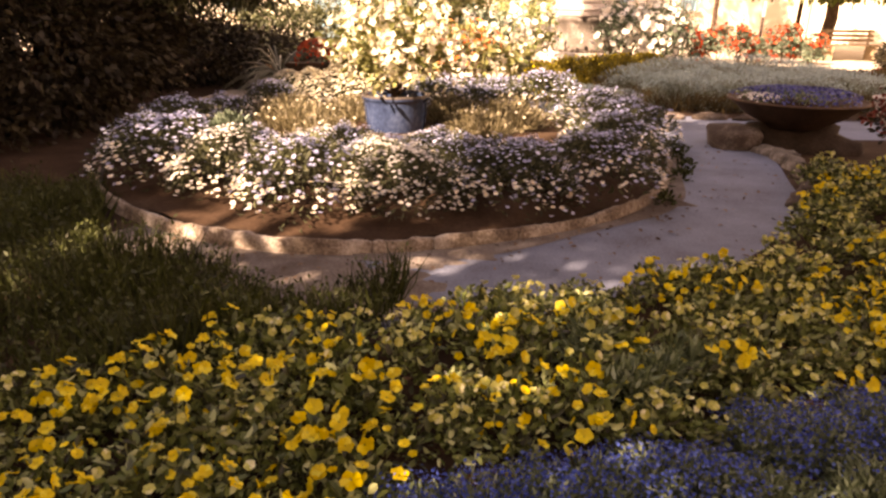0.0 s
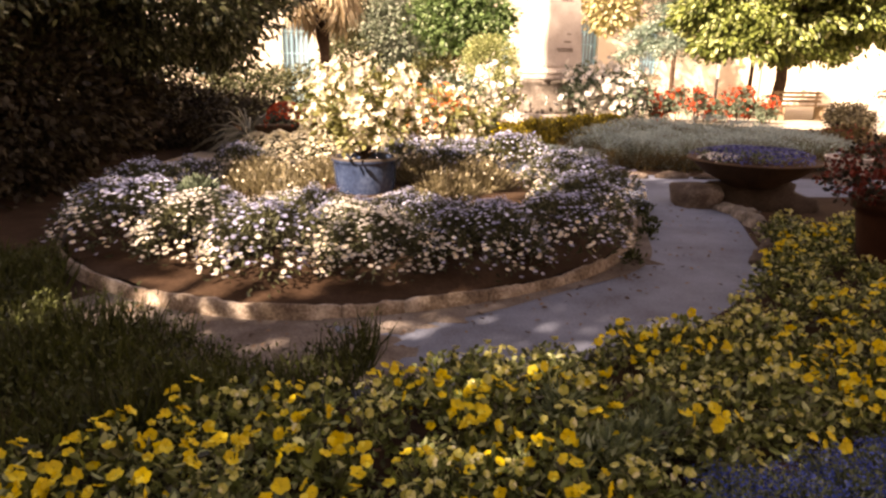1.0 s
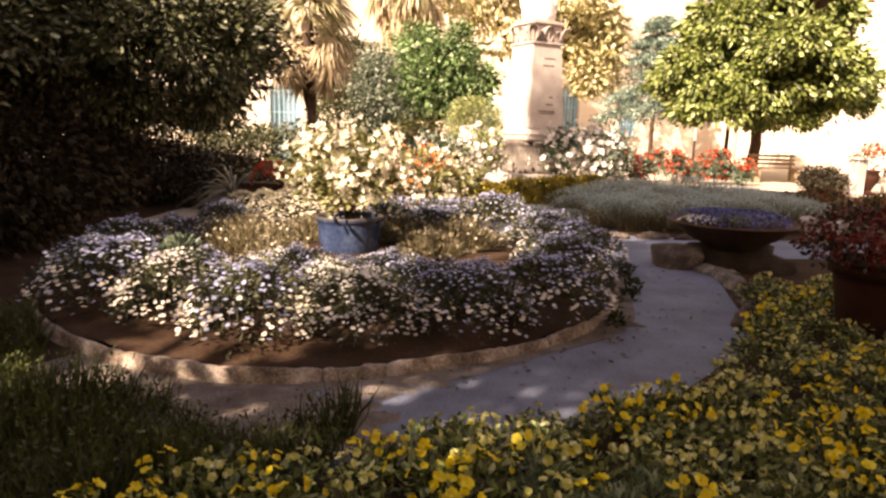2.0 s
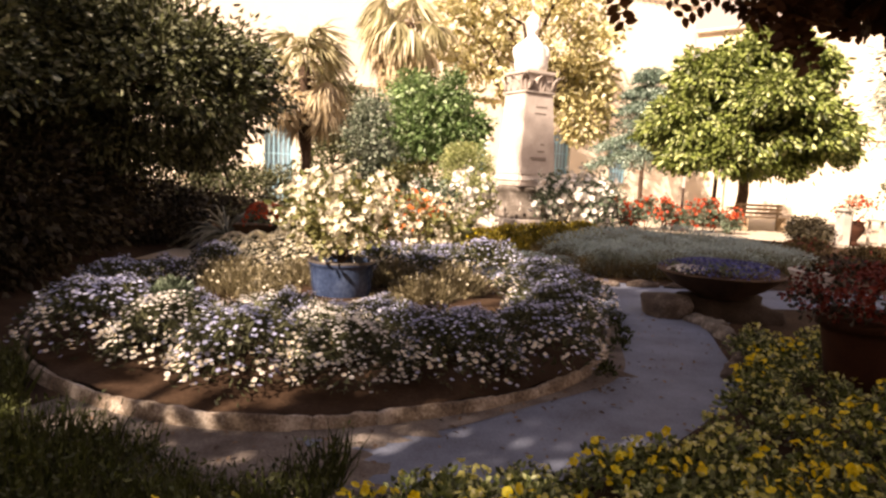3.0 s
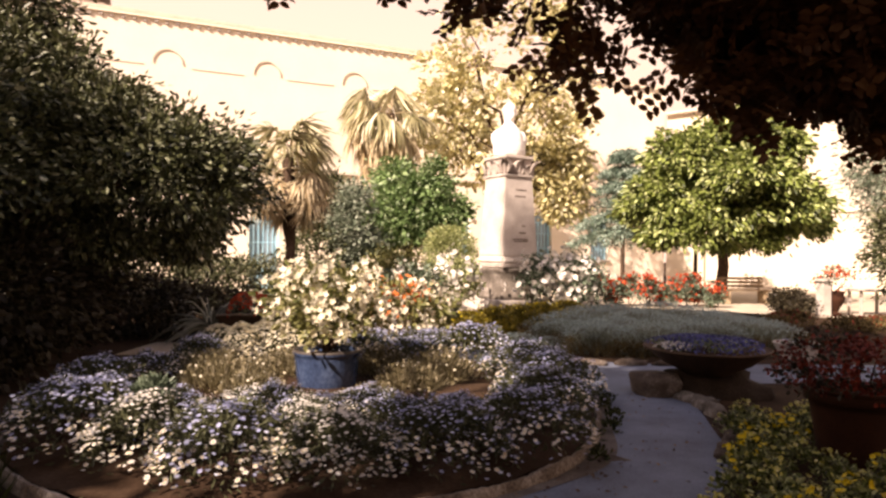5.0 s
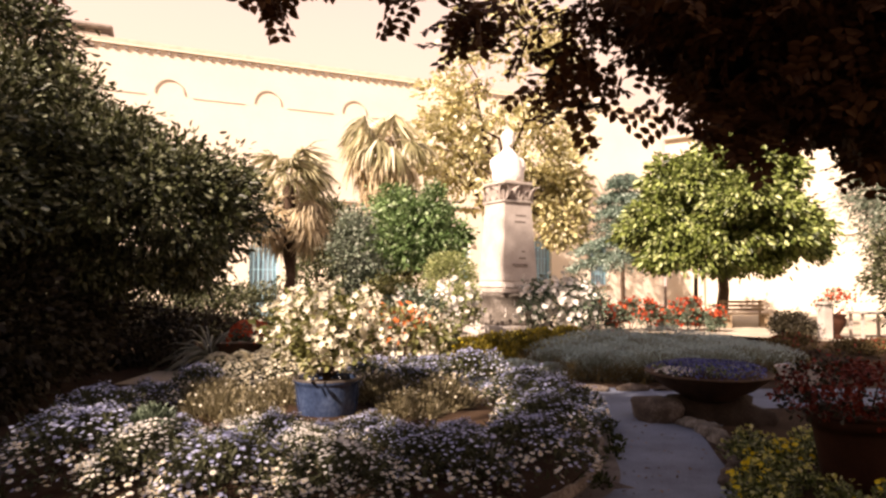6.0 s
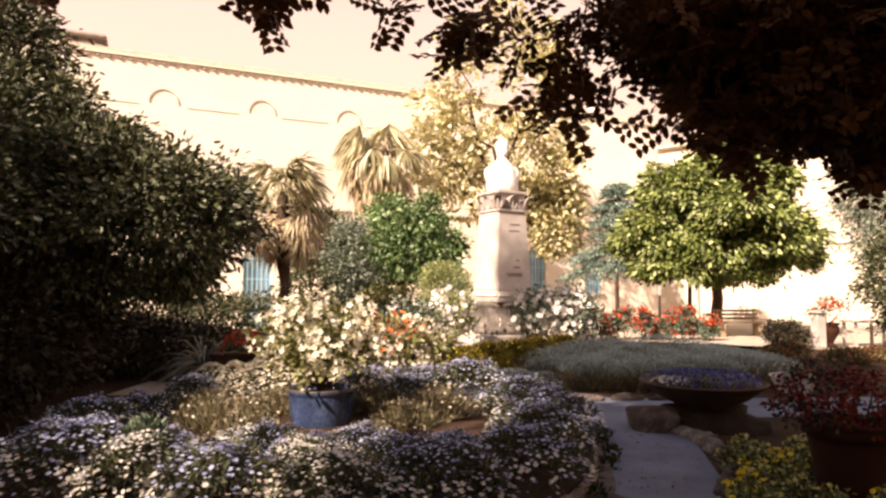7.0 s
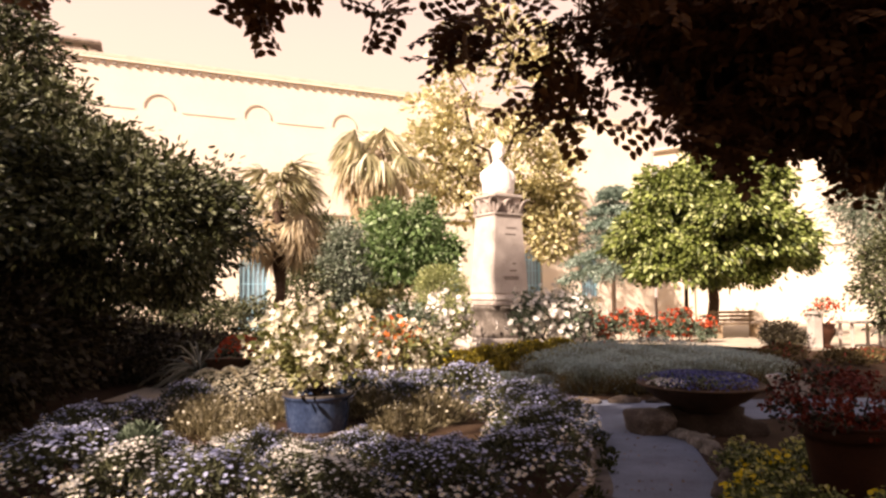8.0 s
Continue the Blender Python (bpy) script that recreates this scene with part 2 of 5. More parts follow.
def pansy_shape():
    """Five rounded, ruffled, overlapping petals."""
    pts, tri = [], []
    for k in range(5):
        a = 2 * math.pi * k / 5 + 0.3
        c = (0.25 * math.cos(a), 0.25 * math.sin(a))
        b = len(pts)
        pts.append((0.03 * math.cos(a), 0.03 * math.sin(a), 0.01 * k))
        for j in range(6):
            t = a - 1.75 + 3.5 * j / 5
            pts.append((c[0] + 0.27 * math.cos(t), c[1] + 0.27 * math.sin(t), 0.1 + 0.07 * math.sin(j * 2.4 + k) + 0.012 * k))
        tri += [(b, b + 1 + j, b + 2 + j) for j in range(5)]
    return np.array(pts), np.array(tri)


PANSY = pansy_shape()
DAISY, FIVE, PETALS = rosette(7, 0.55, 0.08), rosette(5, 0.82, 0.14), rosette(5, 0.6, 0.3)
DOT = rosette(3, 0.9, -0.12)


def unit(v):
    return v / np.maximum(np.linalg.norm(v, axis=-1, keepdims=True), 1e-9)


def spread(shape, pos, axis, size, rng, width=1.0, flat=None):
    """Copies of a small shape at pos, pointing along axis; flat: the way its face looks (else by chance)."""
    verts, faces = shape
    n = len(pos)
    x = unit(np.asarray(axis, float))
    z = rng.normal(size=(n, 3)) if flat is None else np.asarray(flat, float)
    y = unit(np.cross(z, x))
    z = np.cross(x, y)
    s = np.broadcast_to(np.asarray(size, float), (n,))[:, None, None]
    local = verts * np.array([1.0, width, 1.0])
    out = pos[:, None, :] + s * (local[None, :, 0:1] * x[:, None] + local[None, :, 1:2] * y[:, None] + local[None, :, 2:3] * z[:, None])
    idx = faces[None] + (np.arange(n) * len(verts))[:, None, None]
    return out.reshape(-1, 3), idx.reshape(-1, 3)


def blooms(shape, pos, facing, size, rng):
    """Flowers at pos whose faces look along facing."""
    f = unit(np.asarray(facing, float))
    return spread(shape, pos, np.cross(f, rng.normal(size=f.shape)), size, rng, 1.0, f)


def joined(chunks):
    vs, fs, k = [], [], 0
    for v, f in chunks:
        vs.append(v)
        fs.append(f + k)
        k += len(v)
    return np.concatenate(vs), np.concatenate(fs)


def mesh_np(name, chunks, smooth=False):
    v, f = joined(chunks) if isinstance(chunks, list) else chunks
    me = bpy.data.meshes.new(name)
    me.vertices.add(len(v))
    me.vertices.foreach_set("co", np.ascontiguousarray(v, dtype=np.float32).ravel())
    me.loops.add(f.size)
    me.loops.foreach_set("vertex_index", np.ascontiguousarray(f, dtype=np.int32).ravel())
    me.polygons.add(len(f))
    me.polygons.foreach_set("loop_start", np.arange(0, f.size, 3, dtype=np.int32))
    me.update(calc_edges=True)
    me.validate()
    if smooth:
        me.polygons.foreach_set("use_smooth", np.ones(len(f), dtype=bool))
    return me


def part(name, data, material, parent=None, label=""):
    """One mesh object under a thing; data: a bmesh, a mesh or vertex and face arrays."""
    if isinstance(data, bmesh.types.BMesh):
        me = bpy.data.meshes.new(name)
        data.to_mesh(me)
        data.free()
    elif isinstance(data, bpy.types.Mesh):
        me = data
    else:
        me = mesh_np(name, data)
    if not me.materials:
        me.materials.append(material)
    ob = new(name, me)
    if parent:
        ob.parent = parent
    if name in ("foliage", "blossoms", "flower_eye", "crown", "stalk_mass", "branchwork"):
        tagged(ob, kind="stuff")
    return tagged(ob, label)


def thing(name, label, category, at=(0, 0, 0), turn=0.0, group="", kind="", scale=1.0):
    ob = new(name)
    ob.empty_display_size = 0.1
    ob.matrix_world = pose(*at, 0, 0, turn)
    ob.scale = (scale, scale, scale)
    return tagged(ob, label, category, group, kind)


def lathe(profile, sides=32, wobble=0.0, seed=1):
    """A turned body from (radius, height) pairs, wall thickness included in the profile."""
    bm = bmesh.new()
    rng = random.Random(seed)
    rings = []
    for r, z in profile:
        rings.append([bm.verts.new(((r * (1 + wobble * rng.uniform(-1, 1))) * math.cos(2 * math.pi * i / sides), r * math.sin(2 * math.pi * i / sides), z)) for i in range(sides)])
    for a, b in zip(rings, rings[1:]):
        for i in range(sides):
            bm.faces.new((a[i], a[(i + 1) % sides], b[(i + 1) % sides], b[i]))
    bm.faces.new(rings[0][::-1])
    bm.faces.new(rings[-1])
    for f in bm.faces:
        f.smooth = True
    return bm


def box(bm, size, at=(0, 0, 0), bevel=0.01, turn=0.0, taper=1.0):
    """A bevelled block added to bm; at: the middle of its underside."""
    v = bmesh.ops.create_cube(bm, size=1)["verts"]
    for p in v:
        k = taper if p.co.z > 0 else 1.0
        p.co = Vector((p.co.x * size[0] * k, p.co.y * size[1] * k, (p.co.z + 0.5) * size[2]))
    if bevel:
        e = list({e for p in v for e in p.link_edges})
        v = list({p for p in bmesh.ops.bevel(bm, geom=e, offset=bevel, segments=2, affect="EDGES")["verts"]} | {p for p in v if p.is_valid})
    bmesh.ops.transform(bm, matrix=pose(*at, 0, 0, turn), verts=v)
    return bm


def solid(name, size, at, material, parent, bevel=0.01, turn=0.0, taper=1.0, label=""):
    return part(name, box(bmesh.new(), size, at, bevel, turn, taper), material, parent, label)


def tube(points, radii, sides=8):
    """A tapering limb along points, as arrays."""
    p = np.array(points, float)
    d = unit(np.gradient(p, axis=0))
    up = np.array((0.31, 0.17, 0.93))
    a = unit(np.cross(d, up) + 1e-6)
    b = np.cross(d, a)
    ang = np.arange(sides) * 2 * math.pi / sides
    r = np.asarray(radii, float)[:, None, None]
    v = p[:, None] + r * (np.cos(ang)[None, :, None] * a[:, None] + np.sin(ang)[None, :, None] * b[:, None])
    f = []
    for i in range(len(p) - 1):
        for j in range(sides):
            q = (i * sides + j, i * sides + (j + 1) % sides, (i + 1) * sides + (j + 1) % sides, (i + 1) * sides + j)
            f += [(q[0], q[1], q[2]), (q[0], q[2], q[3])]
    return v.reshape(-1, 3), np.array(f)


def wander(a, b, rng, bend=0.12, steps=6):
    a, b = np.array(a, float), np.array(b, float)
    k = np.linspace(0, 1, steps)[:, None]
    off = rng.normal(size=(steps, 3)) * np.linalg.norm(b - a) * bend * np.sin(k * math.pi)
    return a + (b - a) * k + off


def rock(seed, size, rough=0.35, detail=3, boxy=1.0):
    bm = bmesh.new()
    bmesh.ops.create_icosphere(bm, subdivisions=detail, radius=0.5)
    o = Vector((seed * 7.3, seed * 3.1, 0))
    for v in bm.verts:
        n = noise.fractal(v.co * 2.2 + o, 1.0, 2.0, 4) * rough + 0.22 * (noise.cell(v.co * 2.6 + o) - 0.5)
        c = v.co * (1 + n)
        c = Vector([math.copysign(0.5 * (abs(k) * 2) ** boxy, k) for k in c])
        v.co = Vector((c.x * size[0], c.y * size[1], max(c.z, -0.32) * size[2]))
    for f in bm.faces:
        f.smooth = True
    return bm


def clump_points(rng, radii, clumps, per, spread_r, low=-1.0, shell=0.5):
    """Leaf places in uneven tufts that fill the outer part of an ellipsoid; also each tuft's outward way."""
    r = np.array(radii)
    d = unit(rng.normal(size=(clumps * 3, 3)))
    d = d[d[:, 2] > low][:clumps]
    k = rng.uniform(shell, 1.0, size=(len(d), 1)) ** 0.6
    k *= 1 + 0.16 * np.sin(d[:, :1] * 5.1 + 1.3) * np.cos(d[:, 1:2] * 4.3 + d[:, 2:3] * 3.7)
    c = d * k * r
    off = rng.normal(size=(len(c), per, 3)) * spread_r * np.array((1, 1, 0.75))
    p = (c[:, None] + off).reshape(-1, 3)
    way = (np.repeat(d, per, axis=0) * 0.9 + unit(off.reshape(-1, 3)) * 0.8)
    return p, way


def crown(rng, radii, clumps, per, spread_r, leaf, shape=DIAMOND, width=0.55, droop=0.4, low=-1.0, shell=0.5):
    p, way = clump_points(rng, radii, clumps, per, spread_r, low, shell)
    axis = way + rng.normal(size=p.shape) * 0.5 + np.array((0, 0, -droop))
    return spread(shape, p, axis, leaf * rng.uniform(0.6, 1.25, len(p)), rng, width)


def tree(name, label, at, trunk_top, radius, crowns, leaf_mat, seed, limbs=7, category="tree", bark=BARK, **kw):
    """A tapered trunk, limbs into the crown and a crown of tufts. crowns: (centre, radii, tufts, leaves a tuft, tuft size, leaf length)."""
    rng = np.random.default_rng(seed)
    ob = thing(name, label, category, at)
    wood = [tube(wander((0, 0, 0), trunk_top, rng, 0.015, 7), np.linspace(radius * 1.25, radius * 0.8, 7), 12)]
    for i in range(limbs):
        c, r = crowns[i % len(crowns)][:2]
        end = np.array(c) + unit(rng.normal(size=3)) * np.array(r) * 0.75
        wood.append(tube(wander(trunk_top, end, rng, 0.1, 6), np.linspace(radius * 0.6, radius * 0.08, 6), 7))
    part("trunk", wood, bark, ob)
    leaves = []
    for c, r, n, per, sp, leaf in crowns:
        v, f = crown(rng, r, n, per, sp, leaf, **kw)
        leaves.append((v + np.array(c), f))
    part("crown", leaves, leaf_mat, ob)
    return ob


def mound(rng, n, r, h, power=0.5):
    """Places on the skin of a low mound and its normals."""
    a = rng.uniform(0, 2 * math.pi, n)
    q = rng.uniform(0, 1, n) ** power
    rr = q * (1 + 0.08 * np.sin(a * 3 + 1) + 0.06 * np.sin(a * 5))
    z = np.sqrt(np.clip(1 - q ** 2.4, 0, 1))
    p = np.stack([np.cos(a) * rr * r, np.sin(a) * rr * r, z * h], 1)
    nrm = unit(np.stack([np.cos(a) * q / r, np.sin(a) * q / r, z / h + 0.15], 1))
    return p, nrm

# ---- ground and path ----
BED = Vector((-1.16, 6.1, 0))
BED_RX, BED_RY = 2.5, 2.74


def bed_edge(a, extra=0.0):
    w = 0.03 * math.sin(a * 3 + 0.6) + 0.02 * math.sin(a * 7)
    return Vector((BED.x + (BED_RX + extra + w) * math.cos(a), BED.y + (BED_RY + extra + w) * math.sin(a), 0))


bm = bmesh.new()
bmesh.ops.create_grid(bm, x_segments=60, y_segments=60, size=150)
tagged(part("ground", bm, SOIL), "dark brown garden soil with dry leaf litter", "ground", kind="structure")


def sheet(name, outline, z, material, label, category):
    bm = bmesh.new()
    top = [bm.verts.new((x, y, z)) for x, y in outline]
    f = bm.faces.new(top)
    if f.normal.z < 0:
        f.normal_flip()
    bmesh.ops.triangulate(bm, faces=[f])
    return tagged(part(name, bm, material), label, category, kind="structure")


def ring(name, extra_in, extra_out, z, material, a0, a1, label, category, steps=72):
    bm = bmesh.new()
    rows = []
    for i in range(steps + 1):
        a = a0 + (a1 - a0) * i / steps
        p, q = bed_edge(a, extra_in), bed_edge(a, extra_out + 0.05 * math.sin(a * 9))
        rows.append((bm.verts.new((p.x, p.y, z)), bm.verts.new((q.x, q.y, z))))
    for r, s in zip(rows, rows[1:]):
        bm.faces.new((r[0], r[1], s[1], s[0]))
    return tagged(part(name, bm, material), label, category, kind="structure")


ring("packed_earth", -0.05, 0.75, 0.006, EARTH, radians(-118), radians(-66), "tan packed earth at the end of the path", "earth")
ring("dirt_edge", -0.04, 0.16, 0.016, EARTH, radians(-84), radians(24), "strip of loose brown dirt along the kerb", "earth")
ring("path", -0.05, 1.0, 0.012, PATHM, radians(-84), radians(38), "grey concrete garden path curving round the flower bed", "path")
sheet("path_fork", [(1.3, 7.0), (1.9, 6.3), (2.6, 6.5), (3.6, 7.6), (6.5, 8.0), (9.0, 8.4), (9.0, 9.2), (5.0, 9.0), (2.6, 8.9), (1.6, 9.1), (0.6, 9.9), (-0.6, 10.4), (-0.4, 9.5), (0.7, 8.7)],
      0.006, PATHM, "grey concrete path leading past the stone bowl", "path")
sheet("gravel_court", [(-14, 16.5), (-3.2, 16.0), (-1.5, 14.6), (-1.2, 15.5), (4.0, 19.2), (7.4, 17.6), (9.2, 16.2), (24, 15.2), (24, 23), (10, 34), (-20, 22)], 0.006, GRAVEL,
      "pale gravel court in front of the building", "gravel")

sheet("back_walk", [(-4.7, 9.0), (-2.9, 9.05), (-0.9, 9.35), (-0.9, 10.0), (-2.8, 10.1), (-4.7, 10.35)], 0.009, GRAVEL, "pale gravel walk behind the round bed", "path")

# loose dirt that breaks the path's edge: low thin heaps
rdirt = random.Random(12)
for i, (a, out, r) in enumerate(((-84, 0.3, 0.36), (-83, 0.68, 0.33), (-79, 0.45, 0.3), (-77, 0.8, 0.22), (-76, 0.2, 0.2), (-70, 0.15, 0.14), (-30, 0.16, 0.12))):
    c = bed_edge(radians(a), out)
    ph = rdirt.uniform(0, 6)
    bm = bmesh.new()
    centre = bm.verts.new((c.x, c.y, 0.03 + 0.004 * i))
    rim = []
    for k in range(28):
        t = 2 * math.pi * k / 28
        q = r * (1 + 0.22 * math.sin(2 * t + ph) + 0.16 * math.sin(5 * t + ph * 2) + 0.1 * math.sin(9 * t + ph * 3))
        rim.append(bm.verts.new((c.x + q * 1.3 * math.cos(t), c.y + q * 0.7 * math.sin(t), 0.004)))
    for k in range(28):
        bm.faces.new((centre, rim[k], rim[(k + 1) % 28]))
    tagged(part("dirt_patch", bm, EARTH), "thin heap of brown dirt on the path", "earth", kind="structure")

# raised soil of the round bed
bm = bmesh.new()
mid = bm.verts.new((BED.x, BED.y, 0.16))
rows = []
for k, z in ((0.35, 0.15), (0.7, 0.12), (0.985, 0.075)):
    rows.append([bm.verts.new((BED.x + (bed_edge(radians(a)).x - BED.x) * k, BED.y + (bed_edge(radians(a)).y - BED.y) * k, z + 0.012 * math.sin(a * 1.7))) for a in range(0, 360, 5)])
for i in range(72):
    j = (i + 1) % 72
    bm.faces.new((mid, rows[0][i], rows[0][j]))
    for r, s in zip(rows, rows[1:]):
        bm.faces.new((r[i], s[i], s[j], r[j]))
tagged(part("bed_soil", bm, SOIL), "raised bare soil of the round flower bed", "soil", kind="structure")

# front bed soil
PANSY_EDGE = [(-1.9, 0.75), (-1.75, 1.35), (-1.35, 1.85), (-0.8, 2.28), (-0.3, 2.52), (0.3, 2.72), (0.85, 3.05), (1.3, 3.55), (1.75, 4.1), (2.1, 4.75), (2.35, 5.5), (3.0, 5.9), (4.6, 5.2), (5.2, 3.5), (3.6, 1.0), (1.8, 0.45), (-0.8, 0.45)]
sheet("front_bed_soil", PANSY_EDGE, 0.02, SOIL, "dark moist soil of the pansy bed", "soil")

# ---- kerb of rough cement blocks round the bed ----
kerb = thing("bed_kerb", "low rough cast cement kerb with worn top round the flower bed", "kerb", kind="structure")


def kerb_section(a, lift, inset):
    """Seven points across the kerb at the bearing a, ragged along its top."""
    p = bed_edge(a)
    out = Vector((math.cos(a) / BED_RX, math.sin(a) / BED_RY, 0)).normalized()
    n1, n2, n3 = noise.noise(p * 2.1), noise.noise(p * 7.0), noise.noise(p * 19.0)
    top = 0.085 + 0.02 * n1 + 0.018 * n2 + 0.012 * n3 + lift - inset
    wide = 0.018 + 0.006 * n3 + 0.01 * noise.noise(p * 4.0 + Vector((9, 0, 0)))
    lean = 0.016 * n2 + 0.008 * n3
    prof = ((wide + 0.014 - inset, -0.02), (wide + 0.01 - inset, 0.03), (wide + 0.004 + lean - inset, top * 0.75), (wide * 0.7 + lean, top), (-wide * 0.6 + lean, top), (-wide, top * 0.8), (-wide - 0.01, 0.02))
    return [p + out * d + Vector((0, 0, z)) for d, z in prof]


rk = random.Random(31)
edges = [2 * math.pi * (i + rk.uniform(-0.22, 0.22)) / 30 for i in range(30)]
for i, a0 in enumerate(edges):
    a1 = edges[(i + 1) % 30] + (2 * math.pi if i == 29 else 0) - 0.0016
    lift = rk.uniform(-0.006, 0.006)
    bm = bmesh.new()
    loops = [[bm.verts.new(v) for v in kerb_section(a0 + (a1 - a0) * k / 14, lift, 0.006 if k in (0, 14) else 0.0)] for k in range(15)]
    for u, w in zip(loops, loops[1:]):
        for k in range(6):
            bm.faces.new((u[k], w[k], w[k + 1], u[k + 1])).smooth = k not in (2, 3, 4)
    bm.faces.new(loops[0])
    bm.faces.new(loops[-1][::-1])
    bmesh.ops.recalc_face_normals(bm, faces=bm.faces)
    part("kerb_block", bm, KERBM, kerb)


def torus(radius, thick, z, n=48, k=8):
    """A rounded rim."""
    bm = bmesh.new()
    loops = [[bm.verts.new(((radius + thick * math.cos(2 * math.pi * j / k)) * math.cos(2 * math.pi * i / n), (radius + thick * math.cos(2 * math.pi * j / k)) * math.sin(2 * math.pi * i / n), z + thick * math.sin(2 * math.pi * j / k))) for j in range(k)] for i in range(n)]
    for i in range(n):
        for j in range(k):
            bm.faces.new((loops[i][j], loops[(i + 1) % n][j], loops[(i + 1) % n][(j + 1) % k], loops[i][(j + 1) % k])).smooth = True
    return bm


# ---- blue glazed pot with white-flowering shrub ----
pot = thing("flower_pot", "large squat blue-grey glazed ceramic pot in the round bed", "pot", (-1.24, 6.5, 0.11))
pot_body = part("body", lathe([(0.24, -0.09), (0.265, -0.05), (0.283, 0.03), (0.3, 0.12), (0.312, 0.22), (0.32, 0.32), (0.324, 0.345), (0.338, 0.355), (0.342, 0.372), (0.335, 0.39), (0.312, 0.39), (0.302, 0.365), (0.297, 0.31), (0.05, 0.305)], 56), GLAZE, pot)
part("rim", torus(0.327, 0.017, 0.383), RIMM, pot_body, "brown unglazed rolled rim")
part("soil", lathe([(0.29, 0.28), (0.29, 0.33), (0.1, 0.355), (0.01, 0.36)], 24), SOIL, pot, "dark potting soil")


def flowering_shrub(name, label, at, radii, seed, leaf_mat, flower_mat, n_leaf, n_flower, leaf, flower, height, shape=FIVE, stems=9, category="shrub", cluster=5, leaf_shape=OVAL, lift=0.2, ragged=(0.75, 1.1)):
    """A shrub of several stems with leaves and clustered blossoms on its outside."""
    g = np.random.default_rng(seed)
    ob = thing(name, label, category, at)
    r = np.array(radii)
    c = np.array((0, 0, height))
    wood = []
    for i in range(stems):
        e = c + unit(g.normal(size=3)) * r * np.array((0.8, 0.8, 0.55))
        wood.append(tube(wander((g.uniform(-0.05, 0.05), g.uniform(-0.05, 0.05), 0), e, g, 0.08, 5), np.linspace(0.014, 0.004, 5), 5))
    part("branchwork", wood, BARK, ob)
    p, way = clump_points(g, radii, max(6, n_leaf // 25), 25, r.mean() * 0.16, -0.8, 0.35)
    part("foliage", spread(leaf_shape, p + c, way + g.normal(size=p.shape) * 0.5, leaf * g.uniform(0.6, 1.2, len(p)), g, 0.6), leaf_mat, ob)
    k = max(4, n_flower // cluster)
    d = unit(g.normal(size=(k, 3)) + np.array((0, -0.1, lift)))
    q = d * r * g.uniform(*ragged, (k, 1)) + c
    q = (q[:, None] + g.normal(size=(k, cluster, 3)) * flower * 0.75).reshape(-1, 3)
    f = np.repeat(d, cluster, 0) + g.normal(size=q.shape) * 0.55
    part("blossoms", blooms(shape, q, f, flower * g.uniform(0.7, 1.2, len(q)), g), flower_mat, ob)
    return ob


flowering_shrub("potted_shrub", "bushy shrub with large white blossoms growing in the blue pot", (-1.24, 6.5, 0.46), (0.53, 0.46, 0.35), 3, L_POT, F_CREAM, 1500, 660, 0.085, 0.088, 0.48, cluster=6, lift=0.5, ragged=(0.55, 1.4), shape=PETALS)
flowering_shrub("flowering_shrub", "white-flowering shrub in sunlight behind the bed", (-0.62, 9.0, 0), (0.62, 0.5, 0.42), 4, L_POT, F_CREAM, 1000, 480, 0.1, 0.1, 0.62, cluster=6, ragged=(0.6, 1.3), shape=PETALS)
flowering_shrub("orange_flowers", "small shrub with orange-red blossoms behind the bed", (-0.8, 8.6, 0), (0.42, 0.3, 0.22), 5, L_POT, F_ORANGE, 250, 70, 0.09, 0.1, 0.85)

# ---- daisy clumps ----


def daisy_clump(label, seed, r, h, top_mat, n_top, n_flank, leafy=1700, size=0.043):
    """A lumpy mound: small crowded blossoms on top, larger scattered white ones down the flanks."""
    g = np.random.default_rng(seed)
    ob = thing("daisy_clump", label, "flowers", group="daisies in the round bed")
    ph = g.uniform(0, 6, 4)

    def lump(p):
        k = 1 + 0.1 * np.sin(p[:, :1] * 11 + ph[0]) * np.cos(p[:, 1:2] * 9 + ph[1]) + 0.07 * np.sin(p[:, 1:2] * 17 + ph[2])
        return p * np.concatenate([np.ones_like(k), np.ones_like(k), k], 1)
    p, n = mound(g, leafy, r, h, 0.55)
    p = lump(p) * g.uniform(0.75, 1.0, (len(p), 1))
    part("foliage", spread(DIAMOND, p, n + g.normal(size=p.shape) * 0.7, g.uniform(0.04, 0.085, len(p)), g, 0.3), L_DAISY, ob)
    p, n = mound(g, n_top, r * 0.95, h * 1.03, 0.75)
    p = lump(p) + n * g.uniform(0.0, 0.05, (len(p), 1))
    part("small_blossoms", blooms(DAISY, p, n * 0.35 + g.normal(size=p.shape) * 0.28 + np.array((0, 0, 0.9)), size * g.uniform(0.6, 1.05, len(p)), g), top_mat, ob, "crowded small blossoms on top")
    a = g.uniform(0, 2 * math.pi, n_flank)
    q = g.uniform(0.72, 1.06, n_flank)
    z = h * np.sqrt(np.clip(1 - (q / 1.08) ** 2.4, 0.01, 1)) * g.uniform(0.75, 1.0, n_flank)
    p = lump(np.stack([np.cos(a) * q * r, np.sin(a) * q * r, z], 1))
    f = np.stack([np.cos(a) * 0.3, np.sin(a) * 0.3, np.full(n_flank, 0.9)], 1) + g.normal(size=p.shape) * 0.25
    s = size * g.uniform(0.8, 1.15, n_flank)
    part("blossoms", blooms(DAISY, p, f, s, g), F_WHITE, ob)
    part("flower_eye", blooms(DOT, p + unit(f) * 0.005, f, s * 0.3, g), F_CENTRE, ob)
    return ob


